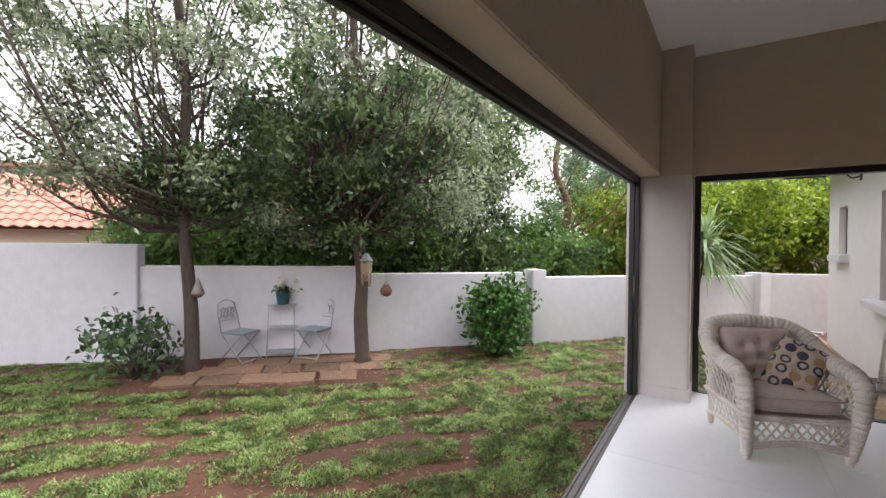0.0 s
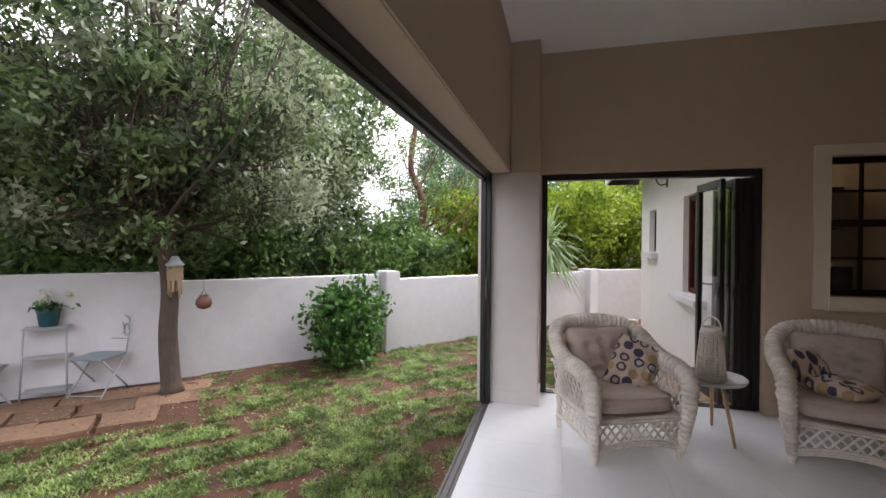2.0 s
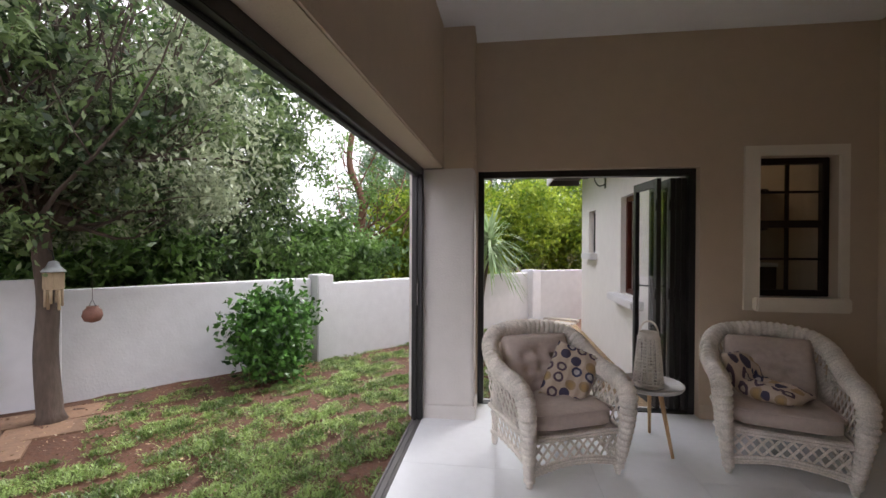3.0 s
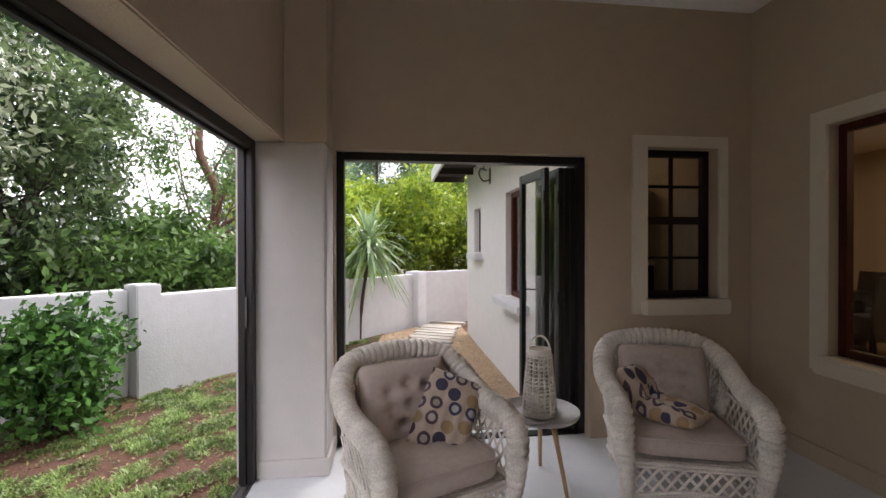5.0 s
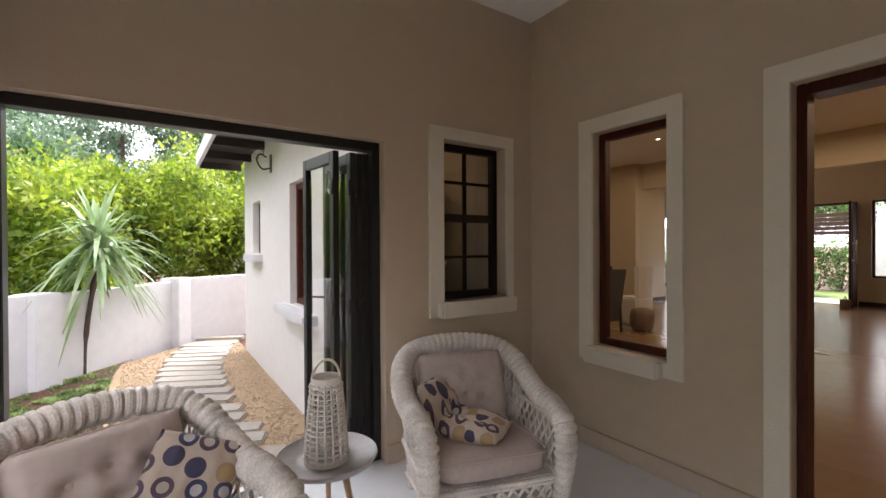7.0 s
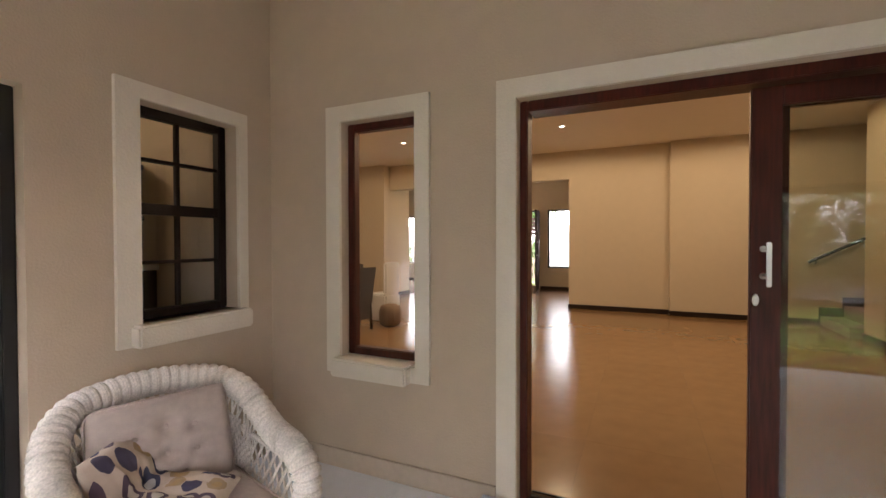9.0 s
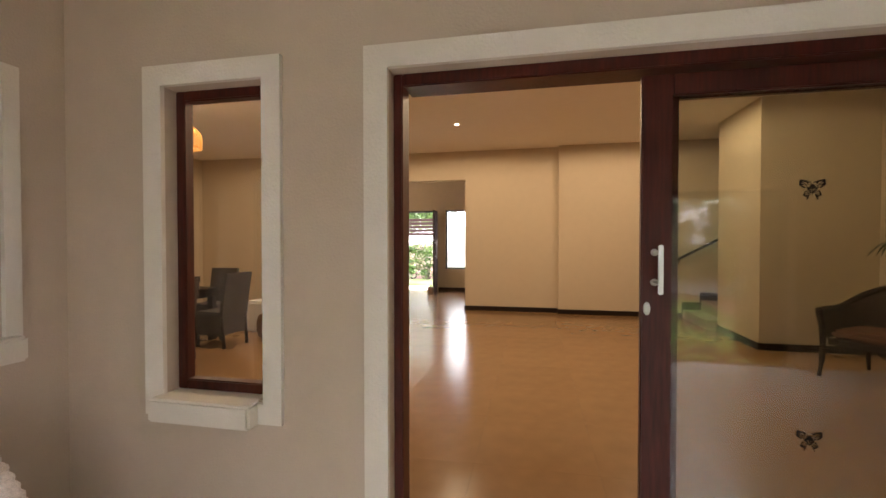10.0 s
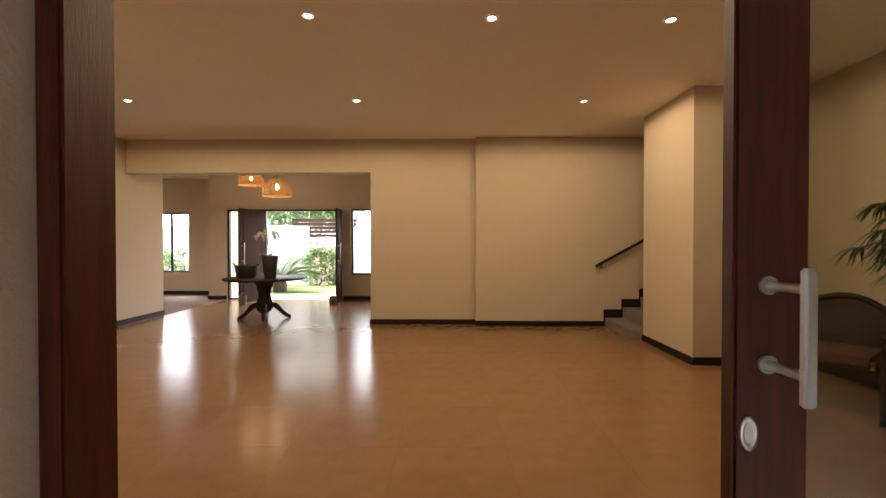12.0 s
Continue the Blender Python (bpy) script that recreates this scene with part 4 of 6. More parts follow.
# pedestal table with planter, basket and orchid
pt = thing("pedestal_table", "round dark wooden pedestal table with claw legs", "table", pose(10.2, 4.70, 0.03))
part("tabletop", lathe(bmesh.new(), [(0.66, 0.735), (0.70, 0.74), (0.72, 0.755), (0.725, 0.77), (0.71, 0.78), (0.004, 0.78)], 56), BLACKWOOD, pt)
part("pedestal", lathe(bmesh.new(), [(0.10, 0.12), (0.13, 0.16), (0.15, 0.24), (0.13, 0.36), (0.11, 0.46), (0.13, 0.56), (0.16, 0.66), (0.24, 0.735)], 28), BLACKWOOD, pt)
for a in (20, 110, 200, 290):
    c, s = math.cos(radians(a)), math.sin(radians(a))
    part("claw_leg", tube(bmesh.new(), smooth_path([(c * 0.08, s * 0.08, 0.26), (c * 0.20, s * 0.20, 0.24), (c * 0.32, s * 0.32, 0.11), (c * 0.42, s * 0.42, 0.035), (c * 0.47, s * 0.47, 0.04)], 5), [0.05] * 8 + [0.04] * 7 + [0.032] * 6, 10), BLACKWOOD, pt)
DARKPOT = mat("dark_brown_ceramic", (0.04, 0.028, 0.022), 0.5, vary=0.3)
vz = thing("tall_planter", "tall tapered dark brown planter with orchids", "planter", pose(10.05, 4.53, 0.81))
part("pot", lathe(bmesh.new(), [(0.095, 0), (0.10, 0.01), (0.15, 0.40), (0.145, 0.41), (0.135, 0.38)], 20), DARKPOT, vz)
ORCHID = mat("orchid_petal", (0.80, 0.76, 0.55), 0.6)
DARKLEAF = leaf_mat("house_plant_leaf", (0.015, 0.03, 0.012), (0.04, 0.08, 0.025), 0.15)
prng = random.Random(5)
for k in range(4):
    a = prng.uniform(0, 6.28)
    pts = smooth_path([(0.03 * math.cos(a), 0.03 * math.sin(a), 0.36), (0.07 * math.cos(a), 0.07 * math.sin(a), 0.60), (0.15 * math.cos(a), 0.15 * math.sin(a), 0.78 + 0.1 * prng.random()), (0.25 * math.cos(a), 0.25 * math.sin(a), 0.74)], 4)
    part("stem", tube(bmesh.new(), pts, 0.005, 5), BARK, vz)
    fb = bmesh.new()
    for p in pts[6:]:
        for q in range(5):
            an = q * 1.257 + prng.random()
            d, e = Vector((math.cos(an) * 0.05, math.sin(an) * 0.02, math.sin(an) * 0.05)), Vector((0.0, 0.018, 0.02))
            vs = [fb.verts.new(p + o) for o in (Vector((0, 0, 0)), d * 0.6 + e, d, d * 0.6 - e)]
            fb.faces.new(vs)
    part("blossom", fb, ORCHID, vz)
for k in range(6):
    a = k * 1.05 + 0.3
    lb = bmesh.new()
    pa = [Vector((math.cos(a) * r, math.sin(a) * r, 0.38 + 0.22 * r * 4 - 3 * r * r)) for r in (0.02, 0.08, 0.14, 0.20)]
    side = Vector((-math.sin(a), math.cos(a), 0)) * 0.025
    vv = [(lb.verts.new(p - side * w), lb.verts.new(p + side * w)) for p, w in zip(pa, (0.4, 1, 0.9, 0.1))]
    for (p, q), (r, s2) in zip(vv, vv[1:]):
        lb.faces.new((p, q, s2, r))
    part("leaf", lb, DARKLEAF, vz)
bk = thing("dark_basket", "dark oval handled basket on the round table", "basket", pose(10.15, 5.02, 0.81))
part("body", lathe(bmesh.new(), [(0.15, 0), (0.17, 0.02), (0.205, 0.22), (0.20, 0.235), (0.185, 0.21), (0.15, 0.03), (0.004, 0.03)], 22), DARKPOT, bk)
for s in (1, -1):
    part("handle", tube(bmesh.new(), [(0.03 * math.cos(radians(a)), s * (0.20 + 0.05 * math.sin(radians(a))), 0.22 + 0.05 * math.sin(radians(a))) for a in range(0, 181, 30)], 0.008, 6), DARKPOT, bk)

# dining table and chairs
DARKWEAVE = mat("dark_woven_rattan", (0.045, 0.035, 0.030), 0.7, vary=0.4, scale=40, bump=0.5, bump_scale=120)
dt = thing("dining_table", "long dark wooden dining table", "table", pose(5.35, 6.15, 0.03))
part("tabletop", boxes((-1.0, -0.5, 0.70, 1.0, 0.5, 0.745), bevel=0.008), BLACKWOOD, dt)
part("apron", boxes((-0.92, -0.42, 0.61, 0.92, 0.42, 0.70), bevel=0.004), BLACKWOOD, dt)
for x in (-0.92, 0.92):
    for y in (-0.42, 0.42):
        part("leg", boxes((x - 0.045, y - 0.045, 0, x + 0.034, y + 0.045, 0.62), bevel=0.006), BLACKWOOD, dt)


def dining_chair(m):
    c = thing("dining_chair", "dark woven rattan high-back dining chair", "chair", m, "chairs round the dining table")
    part("seat", boxes((-0.225, -0.235, 0.17, 0.225, 0.215, 0.47), bevel=0.02), DARKWEAVE, c)
    bm = bmesh.new()
    pts = smooth_path([(0, 0.20, 0.42), (0, 0.23, 0.65), (0, 0.29, 0.98)], 5)
    for p, q in zip(pts, pts[1:]):
        box(bm, -0.22, p.y - 0.02, p.z, 0.22, p.y + 0.03, q.z + 0.002)
    part("backrest", bm, DARKWEAVE, c)
    for x in (-0.2, 0.2):
        part("front_leg", boxes((x - 0.022, -0.23, 0, x + 0.022, -0.186, 0.41), bevel=0.004), BLACKWOOD, c)
        part("back_leg", tube(bmesh.new(), [(x, 0.23, 0), (x, 0.20, 0.42)], 0.022, 8), BLACKWOOD, c)


for m in (pose(6.02, 5.37, 0.03, 0, 0, 174), pose(5.1, 5.40, 0.03, 0, 0, 183), pose(5.0, 6.9, 0.03, 0, 0, 0), pose(6.0, 6.9, 0.03, 0, 0, 4), pose(6.62, 6.0, 0.03, 0, 0, -88)):
    dining_chair(m)

WHITECLOTH = mat("white_slipcover", (0.74, 0.74, 0.75), 0.9, vary=0.06, scale=8, bump=0.3, bump_scale=120)
wch = thing("slipcovered_chair", "white slipcovered dining chair", "chair", pose(7.03, 5.42, 0.03, 0, 0, 170))
part("skirted_seat", boxes((-0.20, -0.22, 0.0, 0.20, 0.22, 0.47), bevel=0.03), WHITECLOTH, wch)
part("backrest", boxes((-0.20, 0.14, 0.465, 0.20, 0.218, 1.02), bevel=0.03), WHITECLOTH, wch)
TANLEATHER = mat("tan_leather", (0.20, 0.135, 0.09), 0.6, vary=0.2)
pf = thing("pouf", "round tan leather pouf on the floor", "pouf", pose(6.56, 5.0, 0.03))
part("body", lathe(bmesh.new(), [(0.11, 0), (0.16, 0.03), (0.185, 0.13), (0.185, 0.24), (0.155, 0.33), (0.08, 0.36), (0.004, 0.365)], 28), TANLEATHER, pf)

# armchair, plant stand and indoor palm seen through the sliding glass
SEATLEATHER = mat("brown_seat_leather", (0.13, 0.055, 0.035), 0.5, vary=0.25, scale=10)
DARKLEATHER = mat("dark_brown_leather", (0.06, 0.035, 0.028), 0.45, vary=0.3, scale=10)
ac = thing("occasional_chair", "dark wooden tub armchair with brown seat", "armchair", pose(5.97, -2.18, 0.03, 0, 0, -144) @ Matrix.Scale(1.08, 4))
part("seat", boxes((-0.29, -0.30, 0.37, 0.29, 0.24, 0.46), bevel=0.03), SEATLEATHER, ac, "brown leather seat pad")
part("seat_rail", boxes((-0.30, -0.315, 0.31, 0.30, -0.285, 0.375), bevel=0.006), BLACKWOOD, ac)
bm = bmesh.new()
arc = [(0.33, -0.29 + 0.07 * k, 0.63) for k in range(5)] + [(0.33 * math.cos(radians(a)), 0.31 * math.sin(radians(a)) + 0.02, 0.63 + 0.22 * math.sin(radians(a)) ** 1.6) for a in range(6, 90, 7)]
arc = arc + [(0.0, 0.33, 0.85)] + [(-x, y, h) for x, y, h in reversed(arc)]
for (x0, y0, h0), (x1, y1, h1) in zip(arc, arc[1:]):
    vs = [bm.verts.new(v) for v in ((x0, y0, 0.36), (x1, y1, 0.36), (x1 * 1.04, y1 + 0.01, h1), (x0 * 1.04, y0 + 0.01, h0), (x0 * 1.12, y0 * 1.08, 0.36), (x1 * 1.12, y1 * 1.08, 0.36), (x1 * 1.15, y1 * 1.09, h1), (x0 * 1.15, y0 * 1.09, h0))]
    for q in ((0, 1, 2, 3), (5, 4, 7, 6), (3, 2, 6, 7), (0, 4, 5, 1)):
        bm.faces.new([vs[i] for i in q])
part("tub_back", bm, DARKLEATHER, ac)
part("top_rail", tube(bmesh.new(), [(x * 1.09, y * 1.05, h + 0.008) for x, y, h in arc], 0.026, 8), BLACKWOOD, ac)
for s_ in (-1, 1):
    part("front_leg", tube(bmesh.new(), smooth_path([(s_ * 0.345, -0.36, 0), (s_ * 0.345, -0.315, 0.16), (s_ * 0.345, -0.30, 0.40), (s_ * 0.355, -0.33, 0.56), (s_ * 0.36, -0.35, 0.645)], 4), [0.018] * 4 + [0.026] * 8 + [0.03] * 5, 8), BLACKWOOD, ac)
    part("back_leg", tube(bmesh.new(), [(s_ * 0.25, 0.34, 0), (s_ * 0.23, 0.26, 0.2), (s_ * 0.22, 0.24, 0.38)], [0.016, 0.022, 0.028], 8), BLACKWOOD, ac)
ip = thing("indoor_palm", "potted bamboo palm with drooping dark leaves", "plant", pose(4.92, -2.02, 0.03))
part("pot", lathe(bmesh.new(), [(0.13, 0), (0.14, 0.012), (0.195, 0.58), (0.20, 0.60), (0.195, 0.62), (0.175, 0.615), (0.165, 0.56)], 28), SURROUND, ip, "tall cream planter")
lrng = random.Random(8)
for k in range(46):
    a, rise, out = lrng.uniform(0, 6.28), lrng.uniform(0.40, 0.95), lrng.uniform(0.22, 0.52)
    ca, sa = math.cos(a), math.sin(a)
    pts = smooth_path([(0.03 * ca, 0.03 * sa, 0.56), (ca * out * 0.2, sa * out * 0.2, 0.86 + rise * 0.6), (ca * out * 0.6, sa * out * 0.6, 0.86 + rise), (ca * out * 0.85, sa * out * 0.85, 0.86 + rise * 0.97)], 5)
    fr = bmesh.new()
    tube(fr, pts, 0.004, 4)
    for q in range(9):
        turn = a + radians(-80 + 20 * q) + lrng.uniform(-0.12, 0.12)
        L = lrng.uniform(0.16, 0.26) * (1 - 0.05 * abs(q - 4))
        base, prev = pts[-1], None
        side = Vector((-math.sin(turn), math.cos(turn), 0)) * 0.013
        for j in range(5):
            t = j / 4
            c = base + Vector((math.cos(turn) * L * t, math.sin(turn) * L * t, 0.02 * t - 0.16 * t * t))
            w = (0.35, 1.0, 0.95, 0.6, 0.05)[j]
            cur = (fr.verts.new(c - side * w), fr.verts.new(c + side * w))
            if prev:
                fr.faces.new((prev[0], prev[1], cur[1], cur[0]))
            prev = cur
    part("frond", fr, DARKLEAF, ip)

# kitchen seen through the small window
WHITETOP = mat("white_worktop", (0.72, 0.70, 0.66), 0.3)
kc = thing("kitchen_cabinet", "dark wooden kitchen wall cabinet with shelves", "cabinet", pose(2.445, 4.95, 0.03))
part("body", boxes((-0.88, 0.35, 0, 0.2, 0.40, 2.0), (-0.88, -0.05, 0.9, -0.84, 0.35, 2.0), (-0.88, -0.05, 1.55, 0.2, 0.35, 1.59), (-0.88, -0.05, 1.96, 0.2, 0.35, 2.0), bevel=0.004), BLACKWOOD, kc)
part("base_unit", boxes((-0.88, -0.2, 0, 0.2, 0.345, 1.16), bevel=0.004), BLACKWOOD, kc)
part("worktop", boxes((-0.88, -0.23, 1.16, 0.2, 0.345, 1.20), bevel=0.004), WHITETOP, kc, "pale stone worktop")

# ---- garden: leaves, trees, shrubs ----
nrng = np.random.default_rng(11)
WALL_LINE = [(-9.6, -1.1), (-6.6, 1.5), (-4.62, 3.42), (-2.76, 5.52), (-0.98, 7.58), (0.42, 9.30)]


def inside_garden(p):
    """Distance in metres from the garden wall's inner side, negative beyond it."""
    out = np.full(len(p), -1e9)
    for (ax, ay), (bx, by) in zip(WALL_LINE, WALL_LINE[1:]):
        L = math.hypot(bx - ax, by - ay)
        out = np.maximum(out, ((p[:, 0] - ax) * (by - ay) - (p[:, 1] - ay) * (bx - ax)) / L)
    return out


def leaf_quads(centres, size, droop=0.25, slim=0.45, rng=nrng):
    """Pointed leaves in random attitudes at the centres."""
    n = len(centres)
    d = rng.normal(size=(n, 3))
    d[:, 2] -= droop * 2
    d /= np.linalg.norm(d, axis=1, keepdims=True)
    e = np.cross(d, rng.normal(size=(n, 3)))
    e /= np.linalg.norm(e, axis=1, keepdims=True) + 1e-9
    nn = np.cross(d, e)
    s = size * rng.uniform(0.65, 1.25, (n, 1))
    a, b = centres - d * s / 2, centres + d * s / 2
    mid = centres - d * s * 0.05 + nn * s * 0.08
    return np.stack([a, mid + e * s * slim / 2, b, mid - e * s * slim / 2], 1)


def clumps(centre, radii, count, rng, hollow=0.45, flat=0.0):
    """Clump centres inside an uneven ellipsoid."""
    v = rng.normal(size=(count, 3))
    v /= np.linalg.norm(v, axis=1, keepdims=True)
    r = rng.uniform(hollow, 1.0, (count, 1)) ** 0.6
    wob = 1 + 0.22 * np.sin(v[:, :1] * 5 + centre[0]) + 0.15 * np.sin(v[:, 2:] * 7 + centre[1])
    return np.array(centre) + v * r * wob * np.array(radii)


def crown_mesh(centres, per, spread, size, material, droop=0.25, slim=0.45, rng=nrng):
    n = len(centres)
    sp = spread * rng.uniform(0.6, 1.3, (n, 1))
    pts = np.repeat(centres, per, axis=0) + rng.normal(size=(n * per, 3)) * np.repeat(sp, per, axis=0) * np.array([1, 1, 0.75])
    return quad_cloud("crown", leaf_quads(pts, size, droop, slim, rng), material)


def limb(bm, a, b, r0, r1, rng, sides=6, bend=0.12, rise=-0.06):
    a, b = Vector(a), Vector(b)
    L = (b - a).length
    pts = []
    w1, w2 = [Vector([float(x) for x in rng.normal(size=3)]) * bend * L * 0.35 for _ in range(2)]
    for i in range(7):
        t = i / 6
        pts.append(a.lerp(b, t) + w1 * math.sin(math.pi * t) + w2 * math.sin(2 * math.pi * t) * 0.5 + Vector((0, 0, rise * L * math.sin(math.pi * t))))
    tube(bm, pts, [r0 + (r1 - r0) * (i / 6) ** 0.8 for i in range(7)], sides)
    return pts


def tree(name, label, trunk, radius, crowns, leaf, bark, limbs=14, group="garden trees", seed=1, outside=False, floor=-1.0, leaders=()):
    """A tree > trunk with limbs and twigs, crown of leaves. crowns: (centre, radii, clumps, leaves each, spread, leaf size)."""
    rng = np.random.default_rng(seed)
    t = thing(name, label, "tree", None, group)
    bm = bmesh.new()
    path = smooth_path(trunk, 6)
    n = len(path)
    tube(bm, path, [radius * (1.35 if i == 0 else 1.0) * (1 - 0.55 * i / n) for i in range(n)], 12)
    for zf, lx, ly, lz, lr in leaders:
        q = min(path, key=lambda v: abs(v.z - zf))
        limb(bm, q, (q.x + lx, q.y + ly, lz), lr, 0.008, rng, 8, 0.10, -0.10)
    kinds = {}
    for centre, radii, count, per, spread, size, *own in crowns:
        cl = clumps(centre, radii, count, rng)
        cl[:, 2] = np.where(cl[:, 2] < floor, floor + rng.uniform(0, 0.7, count), cl[:, 2])
        for k in range(min(limbs, count)):
            hd = math.hypot(cl[k][0] - path[n // 2].x, cl[k][1] - path[n // 2].y)
            low = max(cl[k][2] - hd * rng.uniform(1.4, 2.6), path[0].z + 0.30 * (path[-1].z - path[0].z) * rng.uniform(0.9, 1.4))
            q = min(path, key=lambda v: abs(v.z - low))
            pts = limb(bm, q, cl[k], radius * rng.uniform(0.16, 0.36), 0.005, rng, 6, 0.20, -0.14)
            for j in range(2):
                near = cl[int(rng.integers(count))]
                mid = pts[3 + j]
                if (Vector(near) - mid).length < max(radii) * 1.1:
                    limb(bm, mid, near, radius * 0.09, 0.003, rng, 5, 0.22)
        sp = spread * rng.uniform(0.6, 1.3, (count, 1))
        pts = np.repeat(cl, per, axis=0) + rng.normal(size=(count * per, 3)) * np.repeat(sp, per, axis=0) * np.array([1, 1, 0.75])
        if outside:
            pts = pts[(inside_garden(pts[:, :2]) < -0.5) | (pts[:, 2] > 2.4)]
        kinds.setdefault(own[0] if own else leaf, []).append(leaf_quads(pts, size, 0.2, 0.42, rng))
    part("trunk", bm, bark, t)
    for material, quads in kinds.items():
        c = new("crown", quad_cloud("crown", np.concatenate(quads), material))
        c.parent = t
    return t


GREYLEAF = leaf_mat("olive_grey_leaf", (0.055, 0.078, 0.038), (0.38, 0.43, 0.28), 0.50)
DARKGREEN = leaf_mat("dark_green_leaf", (0.024, 0.050, 0.018), (0.20, 0.28, 0.115), 0.44)
MIDGREEN = leaf_mat("mid_green_leaf", (0.045, 0.095, 0.022), (0.19, 0.32, 0.085), 0.42)
LIME = leaf_mat("lime_green_leaf", (0.10, 0.18, 0.015), (0.40, 0.49, 0.055), 0.5)
BLUEGREEN = leaf_mat("blue_green_leaf", (0.08, 0.15, 0.08), (0.24, 0.34, 0.22), 0.45)
LOOSELEAF = leaf_mat("broad_shrub_leaf", (0.02, 0.05, 0.018), (0.12, 0.20, 0.085), 0.25, 5.0)
SHRUB = leaf_mat("glossy_shrub_leaf", (0.016, 0.055, 0.010), (0.13, 0.29, 0.06), 0.25, 5.0)

tree("garden_tree", "slender garden tree with open grey-green crown", [(-5.62, 1.65, -0.22), (-5.63, 1.64, 0.5), (-5.65, 1.60, 1.1), (-5.68, 1.55, 2.0), (-5.66, 1.58, 3.2), (-5.75, 1.5, 4.6), (-5.8, 1.5, 6.0)], 0.088,
     [((-5.75, 1.5, 3.9), (1.95, 1.95, 2.4), 128, 150, 0.165, 0.076), ((-6.6, 0.6, 3.1), (1.3, 1.2, 1.3), 55, 150, 0.15, 0.072), ((-5.9, 1.2, 4.6), (1.8, 1.7, 1.0), 45, 150, 0.16, 0.074, MIDGREEN), ((-5.4, 2.3, 2.5), (0.8, 0.7, 0.7), 22, 170, 0.15, 0.072, MIDGREEN), ((-6.2, 1.3, 2.2), (0.9, 0.7, 0.4), 16, 150, 0.15, 0.072, MIDGREEN), ((-6.0, 1.9, 2.0), (1.0, 0.8, 0.45), 34, 170, 0.15, 0.072, DARKGREEN)], GREYLEAF, BARK, 19, seed=3, floor=1.72,
     leaders=[(1.6, -0.6, -0.4, 4.8, 0.035), (1.7, 0.5, 0.5, 5.0, 0.034), (2.1, -0.2, 0.3, 5.6, 0.03), (2.0, 0.8, 0.8, 4.4, 0.028), (1.9, -1.0, -0.9, 4.2, 0.028)])
tree("garden_tree", "broad garden tree with dense dark crown", [(-4.22, 3.14, -0.22), (-4.25, 3.12, 0.4), (-4.24, 3.13, 0.9), (-4.28, 3.1, 1.5), (-4.3, 3.1, 2.6), (-4.35, 3.05, 4.2), (-4.4, 3.1, 6.2)], 0.098,
     [((-4.3, 3.2, 3.6), (1.75, 1.75, 2.6), 66, 150, 0.15, 0.092), ((-4.2, 3.3, 3.4), (1.8, 1.8, 2.5), 52, 150, 0.15, 0.09, DARKGREEN), ((-4.6, 3.1, 2.9), (1.5, 1.4, 1.1), 24, 150, 0.14, 0.075, MIDGREEN), ((-4.5, 2.9, 2.5), (1.6, 1.3, 0.8), 70, 160, 0.15, 0.092, DARKGREEN), ((-3.6, 3.9, 2.4), (1.0, 1.0, 0.9), 40, 220, 0.16, 0.075)], GREYLEAF, BARK, 26, seed=4, floor=1.45,
     leaders=[(1.25, -0.9, -0.5, 4.6, 0.045), (1.35, 0.7, 0.6, 4.9, 0.045), (1.5, -0.5, 0.5, 5.4, 0.04), (1.4, 0.35, -0.55, 5.2, 0.042), (1.6, -1.2, -1.0, 4.2, 0.035), (1.7, 1.1, 0.9, 4.3, 0.035), (1.9, 0.15, 0.2, 6.0, 0.035), (1.55, -0.2, -0.3, 5.8, 0.04)])

BACK = [  # x, y, crown centre height, half width, half height, leaf, bark
    (-8.6, 3.4, 1.5, 1.2, 1.2, MIDGREEN, BARK), (-7.2, 4.6, 1.9, 1.5, 1.7, MIDGREEN, BARK), (-5.9, 5.4, 2.2, 1.5, 2.0, MIDGREEN, BARK), (-4.9, 6.4, 3.3, 1.55, 3.1, DARKGREEN, BARK),
    (-3.5, 7.3, 0.95, 1.1, 0.75, MIDGREEN, BARK), (-8.4, 7.2, 3.0, 2.0, 2.4, DARKGREEN, BARK), (-1.9, 9.6, 1.4, 1.2, 1.2, LIME, REDBARK),
    (-6.6, 9.2, 4.0, 2.1, 3.4, DARKGREEN, BARK), (-9.8, -2.4, 2.6, 1.5, 2.2, GREYLEAF, BARK), (-8.8, -4.8, 2.4, 1.5, 2.0, DARKGREEN, BARK),
]
for k, (x, y, h, w, hh, lf, bk_) in enumerate(BACK):
    tree("boundary_tree", "leafy green tree beyond the garden wall", [(x, y, -0.25), (x + 0.1, y, 0.8), (x - 0.1, y + 0.1, h), (x, y, h + hh * 0.7)], 0.10 + 0.02 * (k % 3),
         [((x, y, h), (w, w, hh), 105, 165, 0.22, 0.125), ((x + 0.2, y - 0.2, 1.0), (w * 1.05, 1.0, 0.9), 55, 140, 0.20, 0.125)], lf, bk_, 12, "trees beyond the garden wall", seed=20 + k, outside=k < 8)
tree("gum_tree", "gum tree with red-brown forked trunk and thin crown", [(-3.85, 8.5, -0.25), (-3.65, 8.5, 0.8), (-3.2, 8.4, 1.5), (-3.08, 8.45, 2.3), (-3.35, 8.4, 3.1), (-3.2, 8.4, 4.2)], 0.115,
     [((-2.9, 8.5, 3.3), (1.7, 1.3, 1.5), 48, 110, 0.16, 0.085)], MIDGREEN, REDBARK, 18, "trees beyond the garden wall", seed=41)
